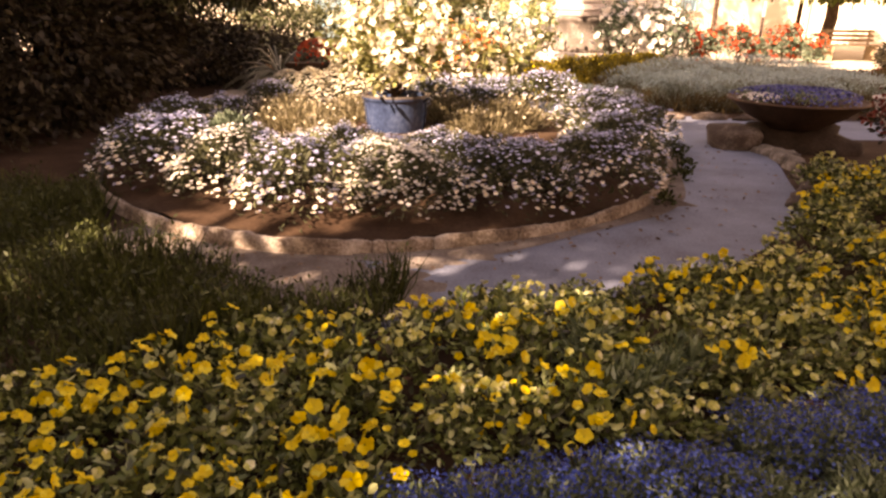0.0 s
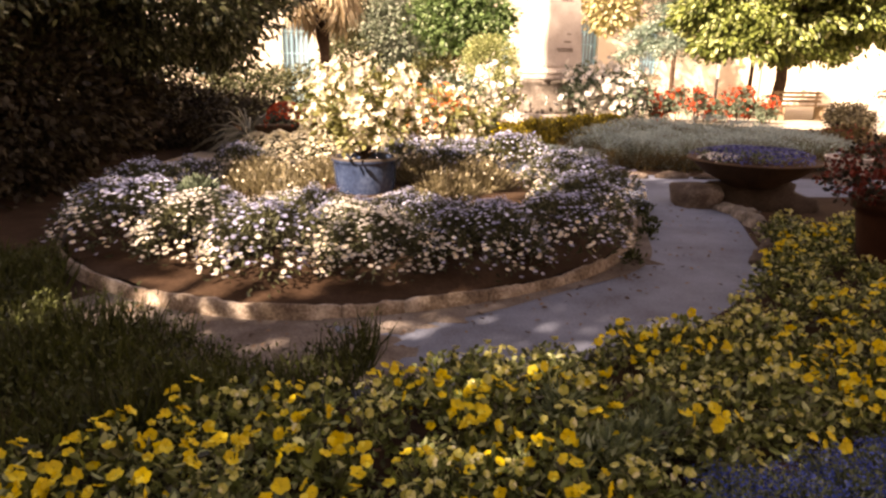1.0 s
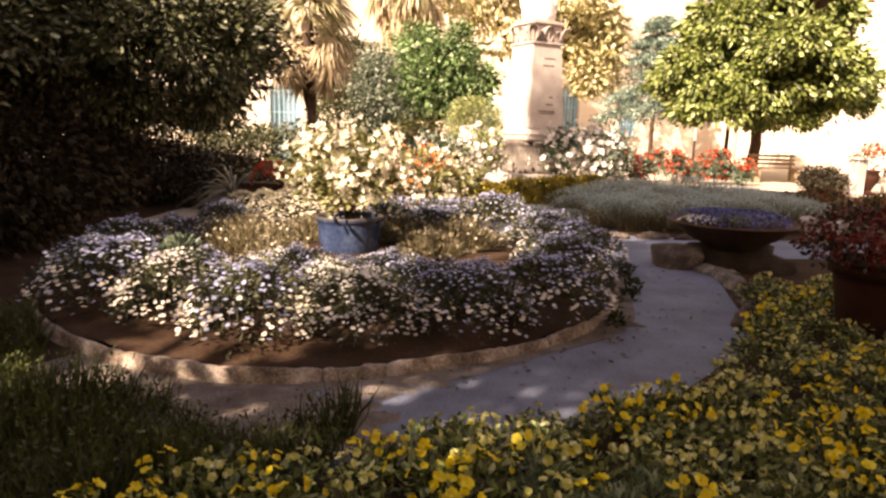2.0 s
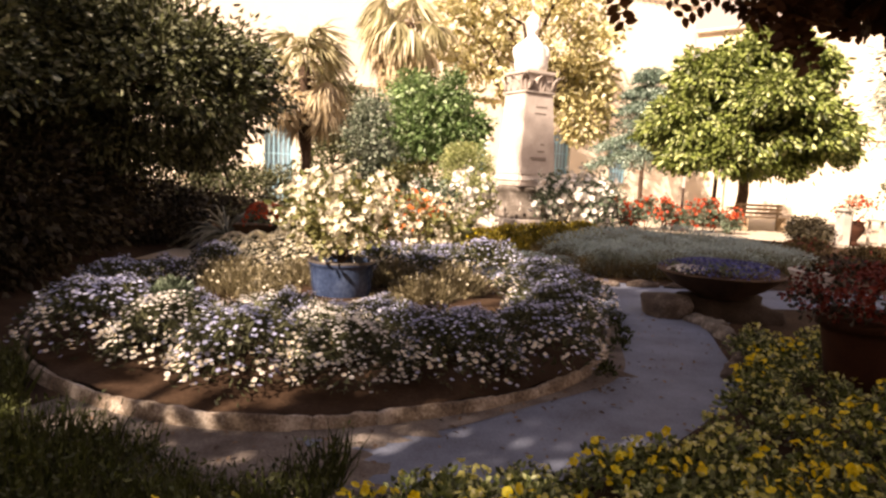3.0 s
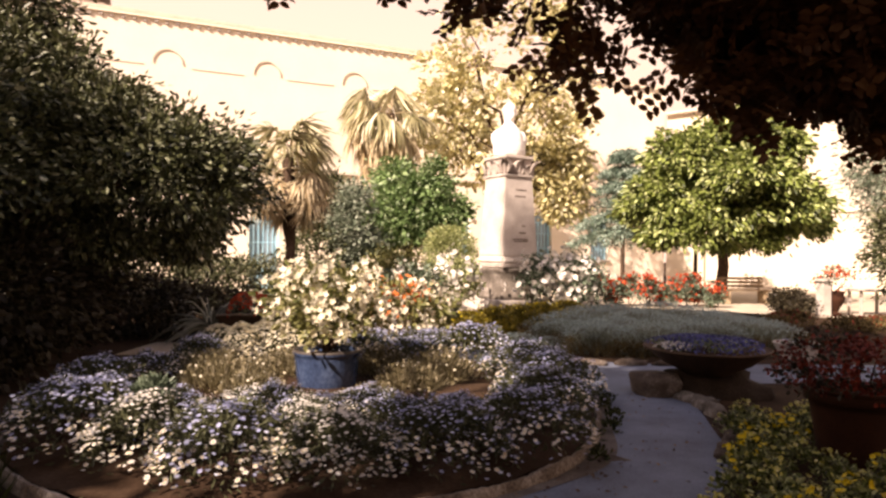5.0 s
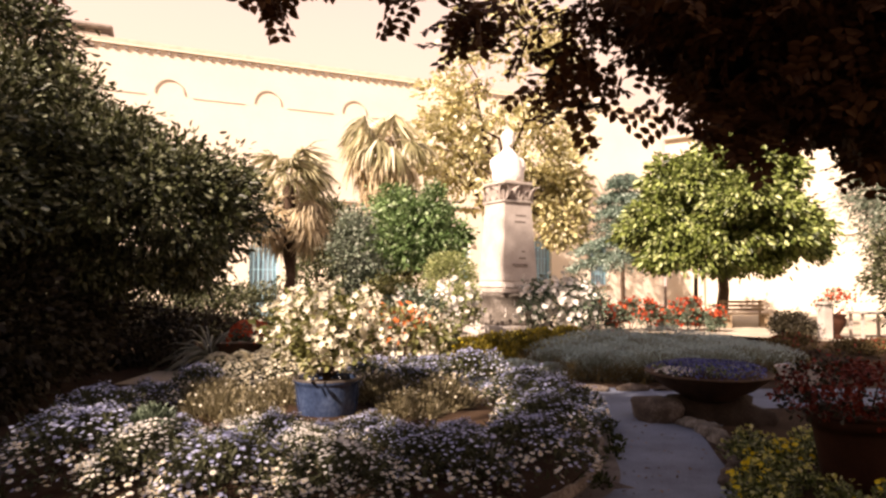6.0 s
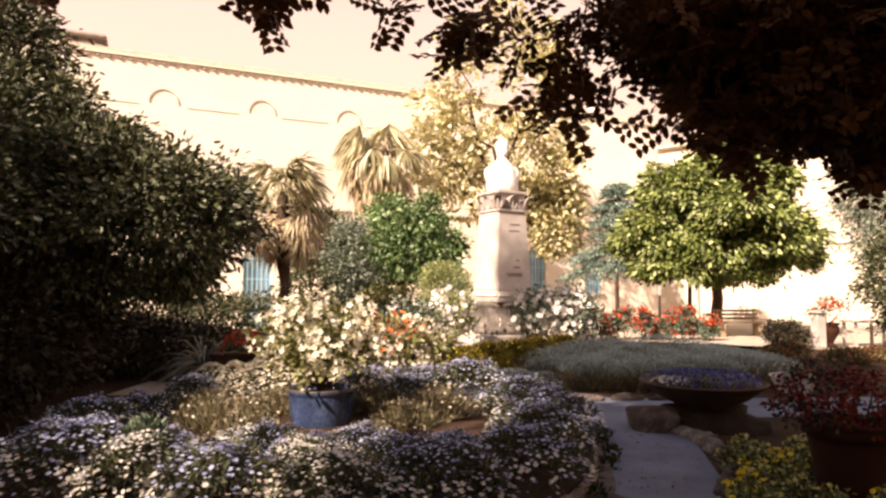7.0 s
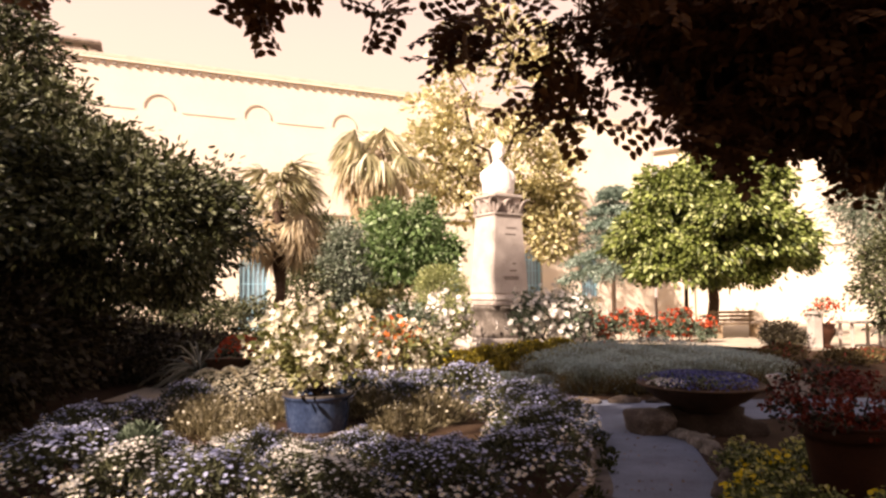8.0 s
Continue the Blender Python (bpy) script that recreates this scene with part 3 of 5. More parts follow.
white_kinds = [daisy_clump("mounded clump of white daisies in the round bed", 20 + i, 0.5, 0.42, F_WHITE if i else F_MAUVE, 400, 230) for i in range(3)]
mauve_kinds = [daisy_clump("mounded clump of pale mauve daisies in the round bed", 30 + i, 0.5, 0.42, F_MAUVE, 470, 190) for i in range(3)]
rd = random.Random(9)
spots = []
for i in range(18):
    c = math.cos(radians(-96 + 360 * i / 18))
    spots.append((radians(-96 + 360 * i / 18), 0.785 + (0.05 if c > 0.5 else 0.045 if c < -0.6 else 0.0) + rd.uniform(-0.03, 0.03)))
for i in range(15):
    spots.append((radians(-84 + 360 * i / 15), 0.6 + rd.uniform(-0.04, 0.04)))
for i in range(7):
    spots.append((radians(-122 + 11 * i), 0.33 + rd.uniform(-0.03, 0.03)))
used = set()
for a, k in spots:
    p = bed_edge(a)
    x, y = BED.x + (p.x - BED.x) * k, BED.y + (p.y - BED.y) * k
    if 0.5 < k < 0.7 and abs(y - 6.35) < 0.9 and abs(x + 1.2) < 1.7 and math.sin(a) > -0.6:
        continue
    if 95 < math.degrees(a) < 140:
        continue
    kinds = white_kinds if -150 < math.degrees(a) < -62 or math.degrees(a) > 230 else mauve_kinds
    src = kinds[rd.randrange(3)]
    sc = rd.uniform(0.88, 1.12) * (0.56 if k < 0.5 else 0.7 if k < 0.7 and math.sin(a) < 0 else 0.98) * (0.84 if math.sin(a) > 0.1 and math.cos(a) < 0 else 1.0)
    m = pose(x, y, 0.09, 0, 0, rd.uniform(0, 360))
    if src not in used:
        used.add(src)
        src.scale = (sc, sc, sc * rd.uniform(0.9, 1.1))
        src.matrix_basis = m @ Matrix.Diagonal((*src.scale, 1))
    else:
        o = copy_thing(src, m)
        o.scale = (sc * rd.uniform(0.95, 1.05), sc, sc * rd.uniform(0.85, 1.1))
for src in white_kinds + mauve_kinds:
    if src not in used:
        src.matrix_basis = pose(BED.x + 0.3, BED.y + 1.3, 0.1)


def straw_clump(label, seed, at, r, h):
    g = np.random.default_rng(seed)
    ob = thing("straw_flowers", label, "flowers", at, group="dry plants round the pot")
    p, n = mound(g, 1300, r, h, 0.6)
    base = p * np.array((0.75, 0.75, 0.25))
    part("stalk_mass", spread(BLADE, base, p - base + g.normal(size=p.shape) * 0.04, np.linalg.norm(p - base, axis=1) * g.uniform(0.7, 1.1, len(p)), g, 0.045), L_DRY, ob)
    p, n = mound(g, 420, r, h, 0.6)
    part("foliage", spread(DIAMOND, p * g.uniform(0.5, 1, (len(p), 1)), n + g.normal(size=p.shape) * 0.6, 0.06, g, 0.4), L_DRY, ob)
    p, n = mound(g, 16, r, h * 1.04, 0.6)
    part("blossoms", blooms(FIVE, p, n + g.normal(size=p.shape) * 0.4, 0.028, g), F_CREAM, ob)


for i, (x, y, r, h) in enumerate([(-1.25, 5.55, 0.34, 0.06), (-0.7, 5.8, 0.3, 0.15), (-1.75, 5.6, 0.3, 0.16), (-2.25, 6.35, 0.5, 0.3), (-1.85, 6.0, 0.36, 0.22), (-1.85, 7.1, 0.5, 0.26), (-2.6, 7.1, 0.45, 0.26), (-0.4, 6.4, 0.4, 0.26), (-0.15, 6.9, 0.5, 0.34), (-0.75, 7.2, 0.45, 0.32), (-1.3, 7.5, 0.5, 0.28)]):
    straw_clump("straw-coloured fading bedding plants round the blue pot", 50 + i, (x, y, 0.12), r, h)

for i, (x, y, r) in enumerate(((-2.3, 8.15, 0.36), (-1.75, 8.2, 0.34), (-2.85, 7.95, 0.34), (-1.2, 8.3, 0.34), (-2.45, 7.65, 0.3), (-1.95, 7.75, 0.3))):
    daisy = daisy_clump("low clump of cream daisies in full sun", 60 + i, r, 0.4, F_CREAM, 950, 120, 900, 0.05)
    daisy.matrix_basis = pose(x, y, 0.12)
g = np.random.default_rng(66)
tuft = thing("green_tuft", "small fresh green leafy tuft among the daisies", "plant", (-2.2, 4.75, 0.32))
p, n = mound(g, 420, 0.17, 0.2, 0.6)
part("foliage", spread(DIAMOND, p * g.uniform(0.5, 1, (len(p), 1)), n + g.normal(size=p.shape) * 0.5 + np.array((0, 0, 0.4)), 0.07, g, 0.35), L_ROSE, tuft)

# ---- pansy bed ----


def inside(poly, x, y):
    hit = False
    for (x0, y0), (x1, y1) in zip(poly, poly[1:] + poly[:1]):
        if (y0 > y) != (y1 > y) and x < (x1 - x0) * (y - y0) / (y1 - y0) + x0:
            hit = not hit
    return hit


def pansy_plant(seed, flower_mat, label, flowers, single=False):
    g = np.random.default_rng(seed)
    ob = thing("pansy_plant", label, "flowers", group="pansies in the front bed")
    p, n = mound(g, 190, 0.13, 0.16, 0.6)
    p *= g.uniform(0.4, 1.08, (len(p), 1))
    part("foliage", spread(OVAL, p, n + g.normal(size=p.shape) * 0.8, g.uniform(0.02, 0.05, len(p)), g, 0.5), L_PANSY, ob)
    p, n = mound(g, flowers, 0.13, 0.185, 0.6)
    f = n * 0.6 + g.normal(size=p.shape) * 0.75 + np.array((0, -0.15, 0.5))
    s = g.uniform(0.024, 0.05, flowers) * (1.0 if flower_mat is F_YELLOW else 0.7)
    q = p + np.array((0, 0, 0.02))
    if single:
        for k in range(flowers):
            part("blossom", blooms(PANSY, q[k:k + 1], f[k:k + 1], s[k], g), flower_mat, ob)
    else:
        part("blossoms", blooms(PANSY, q, f, s, g), flower_mat, ob)
    return ob


pansies = [pansy_plant(70 + i, F_YELLOW if i % 5 < 3 else F_PALE, "bushy pansy plant with yellow blossoms" if i % 5 < 3 else "pansy plant with fading pale yellow blossoms", 10 + i % 5, near) for near in (True, False) for i in range(8)]
LOBELIA = [(-0.2, 1.24), (-0.04, 1.29), (0.12, 1.36), (0.28, 1.42), (0.43, 1.48), (0.58, 1.47), (0.8, 1.72), (0.96, 1.74), (1.14, 1.84), (1.32, 1.92), (1.5, 2.0)]
GREEN_LOBELIA = [(0.5, 1.27), (0.72, 1.42), (0.86, 1.3), (1.03, 1.5), (0.14, 1.15), (1.28, 1.66), (1.2, 1.38), (1.5, 1.72), (0.3, 1.1), (0.7, 1.12), (1.55, 1.45)]
rp = random.Random(4)
gy = 1.02
first = dict()
while gy < 5.9:
    step = 0.17 if gy < 3.2 else 0.21
    gx = -1.9
    while gx < 4.8:
        x, y = gx + rp.uniform(-0.06, 0.06), gy + rp.uniform(-0.06, 0.06)
        gx += step
        if not inside(PANSY_EDGE, x, y) or any((x - u) ** 2 + (y - v) ** 2 < 0.14 ** 2 for u, v in LOBELIA + GREEN_LOBELIA) or (x > -0.3 and y < 1.24 + 0.42 * x) or (x - 2.9) ** 2 + (y - 4.7) ** 2 < 0.12:
            continue
        if x > 2.6 and y < 3.0:
            continue
        if x > -0.9 and noise.noise(Vector((x * 3.4, y * 3.4, 1.7))) > 0.4:
            continue
        fading = rp.random() < (0.4 if x < 0.1 else 0.72)
        src = pansies[rp.choice((3, 4) if fading else (0, 1, 2, 5, 6, 7)) + (0 if y < 2.5 else 8)]
        s = rp.uniform(0.85, 1.2)
        m = pose(x, y, 0.015, rp.uniform(-10, 10), rp.uniform(-10, 10), rp.uniform(-50, 50))
        if src not in first:
            first[src] = 1
            src.matrix_basis = m
        else:
            o = copy_thing(src, m)
            o.scale = (s, s, s)
    gy += step


def lobelia(seed, at, r, flowers=420, label="low airy clump of deep blue lobelia"):
    g = np.random.default_rng(seed)
    ob = thing("lobelia", label, "flowers", at, group="blue lobelia")
    p, n = mound(g, 420, r, 0.16, 0.6)
    base = p * np.array((0.5, 0.5, 0.1))
    part("stalk_mass", spread(BLADE, base, p - base, np.linalg.norm(p - base, axis=1), g, 0.03), L_LOB, ob)
    p, n = mound(g, 600, r, 0.16, 0.6)
    part("foliage", spread(DIAMOND, p * g.uniform(0.6, 1.0, (len(p), 1)), n + g.normal(size=p.shape) * 0.6, 0.035, g, 0.3), L_LOB, ob)
    p, n = mound(g, int(flowers * 1.7), r * 1.08, 0.175, 0.6)
    part("blossoms", blooms(FIVE, p + g.normal(size=p.shape) * 0.014, n + g.normal(size=p.shape) * 0.6, g.uniform(0.006, 0.013, len(p)), g), F_BLUE, ob)


for i, (x, y) in enumerate(LOBELIA):
    lobelia(120 + i, (x, y, 0.015), 0.17)
for i, (x, y) in enumerate(GREEN_LOBELIA):
    lobelia(220 + i, (x, y, 0.015), 0.17, 60, "grey-green lobelia clump with few blossoms")

for i, (x, y) in enumerate(((0.52, 2.02), (0.66, 2.12), (0.4, 1.9), (0.3, 2.2))):
    g = np.random.default_rng(260 + i)
    tuft = thing("green_tuft", "leafy pale green tuft without blossoms among the pansies", "plant", (x, y, 0.015), group="leafy tufts in the front bed")
    p, n = mound(g, 420, 0.13, 0.2, 0.6)
    part("foliage", spread(DIAMOND, p * g.uniform(0.5, 1, (len(p), 1)), n * 0.6 + g.normal(size=p.shape) * 0.6 + np.array((0, 0, 0.5)), g.uniform(0.03, 0.06, len(p)), g, 0.32), L_LOB, tuft)

# ---- dark low plants beside the pansies ----
g = np.random.default_rng(7)
n = 32000
px, py = g.uniform(-5.2, -0.5, n), g.uniform(0.8, 4.3, n)
ok = np.array([(not inside(PANSY_EDGE, a, b)) and (math.hypot((a - BED.x) / (BED_RX + 0.56 - 0.36 * min(1, max(0, (-1.7 - a) / 0.8))), (b - BED.y) / (BED_RY + 0.58 - 0.36 * min(1, max(0, (-1.7 - a) / 0.8)))) > 1.0 + 0.05 * math.sin(a * 5)) for a, b in zip(px, py)])
px, py = px[ok], py[ok]
base = np.stack([px, py, np.zeros(len(px))], 1)
hgt = 0.14 + 0.09 * np.sin(px * 4.1) * np.cos(py * 3.3) + g.uniform(0, 0.1, len(px))
blades = spread(BLADE, base, np.stack([g.normal(0, 0.35, len(px)), g.normal(0, 0.35, len(px)), np.ones(len(px))], 1), hgt, g, 0.045)
lv = base + np.stack([g.normal(0, 0.02, len(px)), g.normal(0, 0.02, len(px)), hgt * g.uniform(0.3, 1.0, len(px))], 1)
foliage = spread(DIAMOND, lv, g.normal(size=lv.shape) + np.array((0, 0, 0.6)), g.uniform(0.018, 0.042, len(px)), g, 0.5)
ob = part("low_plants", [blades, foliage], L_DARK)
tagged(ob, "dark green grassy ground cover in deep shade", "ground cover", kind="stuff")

# ---- fallen leaves on the path ----
g = np.random.default_rng(17)
ang, out = g.uniform(radians(-110), radians(20), 260), 0.06 + 0.9 * g.uniform(0, 1, 260) ** 1.6
spot = np.array([tuple(bed_edge(a, o)) for a, o in zip(ang, out)]) + np.array((0, 0, 0.02))
ob = part("leaf_litter", spread(OVAL, spot, g.normal(size=spot.shape) * np.array((1, 1, 0.15)), g.uniform(0.015, 0.05, 260), g, 0.6, np.array((0, 0, 1.0)) + g.normal(size=spot.shape) * 0.25), L_LITTER)
tagged(ob, "dry brown fallen leaves scattered on the path", "leaf litter", kind="stuff")
for i, (x, y) in enumerate(((1.35, 9.0), (1.85, 8.75), (2.4, 8.75), (2.95, 8.8), (3.5, 9.0), (4.1, 9.15), (0.85, 9.35))):
    k = part("border_stone", rock(20 + i, (0.58, 0.16, 0.17), 0.2, 2), ROCKM)
    k.matrix_basis = pose(x, y, 0.03, 0, 0, (-25, -14, 4, 8, 16, 12, -35)[i])
    tagged(k, "low tan border stone edging the lavender bed", "stone", "border stones of the lavender bed")

# ---- boulders, edging stones, bowls ----
for i, (x, y, z, s, sz, lab, mat, boxy) in enumerate([
        (2.2, 6.95, 0.05, 1, (0.52, 0.5, 0.4), "squarish grey boulder beside the path", ROCKM, 0.55),
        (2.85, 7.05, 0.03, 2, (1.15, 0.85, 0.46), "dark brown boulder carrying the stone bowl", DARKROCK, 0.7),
        (2.42, 6.6, 0.02, 3, (0.34, 0.2, 0.16), "pale weathered edging stone", PALEROCK, 0.7),
        (2.47, 6.33, 0.02, 4, (0.3, 0.2, 0.2), "pale weathered edging stone", PALEROCK, 0.7),
        (2.46, 6.03, 0.02, 5, (0.3, 0.17, 0.18), "pale weathered edging stone", PALEROCK, 0.7),
        (2.42, 5.72, 0.02, 6, (0.3, 0.15, 0.16), "narrow weathered edging stone", ROCKM, 0.7),
        (2.34, 5.4, 0.02, 7, (0.32, 0.15, 0.16), "narrow weathered edging stone", ROCKM, 0.7),
        (2.2, 5.08, 0.02, 8, (0.34, 0.14, 0.15), "narrow weathered edging stone", ROCKM, 0.7),
        (2.03, 4.78, 0.02, 9, (0.32, 0.14, 0.14), "narrow weathered edging stone", ROCKM, 0.7)]):
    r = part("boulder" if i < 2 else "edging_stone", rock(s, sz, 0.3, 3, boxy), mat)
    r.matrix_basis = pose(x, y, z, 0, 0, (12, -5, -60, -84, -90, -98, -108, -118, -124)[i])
    tagged(r, lab, "rock", "" if i < 2 else "edging stones of the path")


def bowl(name, label, at, r, h, material, turn=0):
    ob = thing(name, label, "planter", at, turn)
    body = part("body", lathe([(r * 0.42, 0), (r * 0.45, 0.03), (r * 0.7, h * 0.4), (r * 0.93, h * 0.85), (r, h * 0.97), (r * 1.01, h), (r * 0.97, h), (r * 0.93, h * 0.93), (r * 0.6, h * 0.85)], 40, 0.01), material, ob)
    part("rim", torus(r * 1.0, 0.014, h), material, body)
    part("soil", lathe([(r * 0.9, h * 0.8), (r * 0.9, h * 0.9), (r * 0.02, h * 0.97)], 28), SOIL, ob, "dark potting soil")
    return ob


def tufts(name, label, at, r, h, seed, leaf_mat, flower_mat, n_leaf, n_flower, leaf, flower, category="flowers", group="", shape=FIVE):
    g = np.random.default_rng(seed)
    ob = thing(name, label, category, at, group=group)
    p, n = mound(g, n_leaf, r, h, 0.6)
    p *= g.uniform(0.5, 1.0, (len(p), 1))
    part("foliage", spread(OVAL, p, n + g.normal(size=p.shape) * 0.6, leaf * g.uniform(0.6, 1.2, len(p)), g, 0.6), leaf_mat, ob)
    p, n = mound(g, n_flower, r, h * 1.05, 0.6)
    part("blossoms", blooms(shape, p + n * 0.02, n + g.normal(size=p.shape) * 0.5, flower * g.uniform(0.7, 1.2, len(p)), g), flower_mat, ob)
    return ob


bowl("stone_bowl", "wide shallow brown stone bowl planter resting on a boulder", (2.79, 7.12, 0.21), 0.65, 0.27, BOWLM)
tufts("bowl_flowers", "low blue lobelia and white edging flowers filling the bowl", (2.79, 7.12, 0.465), 0.6, 0.11, 201, L_LOB, F_NAVY, 700, 1300, 0.04, 0.028)
tufts("bowl_flowers", "small patch of white flowers in the bowl", (2.4, 6.95, 0.47), 0.2, 0.06, 202, L_LOB, F_WHITE, 100, 120, 0.03, 0.03)
bowl("small_bowl", "small pale clay bowl planter on the path", (4.55, 8.6, 0.01), 0.28, 0.34, GREYCL)
tufts("bowl_flowers", "dark low plants filling the pale bowl", (4.55, 8.6, 0.32), 0.24, 0.06, 203, L_LAV, F_MAUVE, 150, 30, 0.04, 0.02)
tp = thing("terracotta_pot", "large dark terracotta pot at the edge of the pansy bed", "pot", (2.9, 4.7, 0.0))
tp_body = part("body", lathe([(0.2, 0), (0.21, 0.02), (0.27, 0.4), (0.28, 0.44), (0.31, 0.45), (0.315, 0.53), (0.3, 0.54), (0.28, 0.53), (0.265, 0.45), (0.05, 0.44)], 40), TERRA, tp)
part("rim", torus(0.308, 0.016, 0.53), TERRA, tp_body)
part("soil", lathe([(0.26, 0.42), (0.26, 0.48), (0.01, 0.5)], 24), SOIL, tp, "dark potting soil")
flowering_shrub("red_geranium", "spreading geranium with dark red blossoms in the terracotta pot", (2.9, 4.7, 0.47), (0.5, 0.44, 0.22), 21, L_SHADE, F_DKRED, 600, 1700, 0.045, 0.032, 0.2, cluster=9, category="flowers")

for i, (a, out) in enumerate(((-14, 0.1), (-6, 0.14), (2, 0.1), (7, 0.2), (-32, 0.12), (12, 0.12))):
    c = bed_edge(radians(a), out)
    tufts("weed", "small dark green weed beside the kerb", (c.x, c.y, 0.014), 0.1, 0.09, 300 + i, L_DARK, F_MAUVE, 90, 2, 0.04, 0.012, "weed", "weeds along the kerb")

# ---- lavender and marigold beds ----


def lavender(seed, r, h):
    g = np.random.default_rng(seed)
    ob = thing("lavender_clump", "soft grey-green lavender mound with pale bluish tips", "lavender", group="lavender bed")
    p, n = mound(g, 6000, r, h, 0.6)
    base = p * np.array((0.6, 0.6, 0.15))
    part("stalk_mass", spread(BLADE, base, p - base + g.normal(size=p.shape) * 0.03, np.linalg.norm(p - base, axis=1) * g.uniform(0.7, 1.15, len(p)), g, 0.016), L_LAV, ob)
    a, q = g.uniform(0, 2 * math.pi, 2200), g.uniform(0.8, 1.12, 2200)
    low = np.stack([np.cos(a) * q * r, np.sin(a) * q * r, h * g.uniform(0.0, 0.5, 2200)], 1)
    part("foliage", spread(BLADE, low, np.stack([np.cos(a) * 0.5, np.sin(a) * 0.5, np.ones(2200)], 1) + g.normal(size=low.shape) * 0.35, g.uniform(0.08, 0.2, 2200), g, 0.06), L_SKIRT, ob, "brown withered lower stems")
    p, n = mound(g, 1300, r * 1.02, h * 1.1, 0.6)
    p = p + n * g.uniform(-0.02, 0.07, (len(p), 1))
    part("blossoms", spread(DIAMOND, p, n + g.normal(size=p.shape) * 0.4, g.uniform(0.02, 0.05, len(p)), g, 0.35), L_LAVTIP, ob)
    return ob


lav = [lavender(140 + i, 0.75, 0.39) for i in range(4)]
rl = random.Random(3)
spots = [(1.85, 10.6), (2.3, 10.4), (1.0, 9.85), (1.5, 9.9), (2.3, 10.0), (3.1, 9.9), (3.9, 10.2), (4.7, 10.4), (2.0, 11.2), (2.8, 11.1), (3.7, 11.2), (4.6, 11.4), (5.5, 11.2), (2.6, 12.2), (3.6, 12.3), (4.6, 12.5), (5.6, 12.4), (3.3, 13.3), (4.4, 13.6), (5.5, 13.4)]
for i, (x, y) in enumerate(spots):
    s = rl.uniform(0.8, 1.1) * (0.72 if x > 5.2 else 0.58 if x < 1.6 else 1.0)
    m = pose(x, y, 0, 0, 0, rl.uniform(0, 360))
    if i < 4:
        lav[i].matrix_basis = m @ Matrix.Scale(s, 4)
    else:
        copy_thing(lav[rl.randrange(4)], m).scale = (s, s, s)
for i, (x, y, r, h) in enumerate([(-0.65, 10.5, 0.42, 0.5), (-0.2, 10.5, 0.42, 0.5), (0.3, 10.65, 0.45, 0.52), (0.75, 11.2, 0.5, 0.55), (1.25, 11.9, 0.55, 0.55), (1.8, 12.7, 0.55, 0.52), (2.4, 13.6, 0.5, 0.5)]):
    tufts("marigold_bush", "low bush of golden-green marigolds", (x, y, 0), r, h, 160 + i, L_MARI, F_YELLOW, 1800, 22, 0.07, 0.04, "shrub", "marigold border")

for i in range(9):
    tufts("rust_bedding", "low bedding plants with rust-brown leaves and dark red flowers", (6.6 + 0.62 * i, 13.4 + 0.5 * math.sin(i * 2.1), 0), 0.55, 0.3 + 0.05 * math.sin(i * 1.3), 180 + i, L_SKIRT, F_DKRED, 700, 60, 0.07, 0.045, "flowers", "rust-brown bedding")

# ---- monument ----
mon = thing("monument", "pale limestone monument with tapering shaft and carved capital", "monument", (1.5, 17.5, 0), 32)
solid("step", (1.75, 1.75, 0.3), (0, 0, 0), STONE, mon, 0.03)
# plinth takes a darker rock tone for the shade of the bushes
part("plinth", lathe([(0.8, 0.3), (0.8, 0.4), (0.76, 0.44), (0.76, 0.95), (0.8, 1.0), (0.84, 1.06), (0.84, 1.12)], 8), PALEROCK, mon, "brown stone plinth with shade put into its tone")
solid("base_moulding", (1.36, 1.36, 0.12), (0, 0, 1.12), SHADE_STONE, mon, 0.03)
solid("upper_moulding", (1.26, 1.26, 0.2), (0, 0, 1.24), STONE, mon, 0.05, 0, 0.93)
shaft = solid("shaft", (1.12, 1.12, 2.06), (0, 0, 1.44), STONE, mon, 0.015, 0, 0.8)
solid("necking", (0.98, 0.98, 0.07), (0, 0, 3.5), STONE, mon, 0.02)
part("capital", box(bmesh.new(), (0.84, 0.84, 0.4), (0, 0, 3.57), 0.02, 0, 1.05), SHADE_STONE, mon)
solid("abacus", (0.98, 0.98, 0.1), (0, 0, 3.97), STONE, mon, 0.03)
def curled_leaf(w, h, out):
    """A carved leaf that rises from the necking and curls outward at its tip."""
    bm = bmesh.new()
    grid = []
    for back in (0, 1):
        rows = []
        for k in range(9):
            t = k / 8
            z = h * (t - 0.35 * max(0, t - 0.7) ** 1.2 * 2)
            y = -(0.03 + out * t ** 2.2) + back * 0.06
            half = w * 0.5 * (0.55 + 0.6 * math.sin(math.pi * min(1, t * 1.05)) ** 0.8) * (1 - 0.4 * t ** 4)
            rows.append([bm.verts.new((half * (2 * i / 6 - 1), y - 0.025 * math.cos(math.pi * (i - 3)) * (1 - back) * 0.8, z)) for i in range(7)])
        grid.append(rows)
    for rows in grid:
        for a, b in zip(rows, rows[1:]):
            for i in range(6):
                bm.faces.new((a[i], a[i + 1], b[i + 1], b[i]))
    f, b = grid
    for k in range(8):
        for i in (0, 6):
            bm.faces.new((f[k][i], f[k + 1][i], b[k + 1][i], b[k][i]))
    for i in range(6):
        bm.faces.new((f[8][i], f[8][i + 1], b[8][i + 1], b[8][i]))
    bmesh.ops.recalc_face_normals(bm, faces=bm.faces)
    return bm


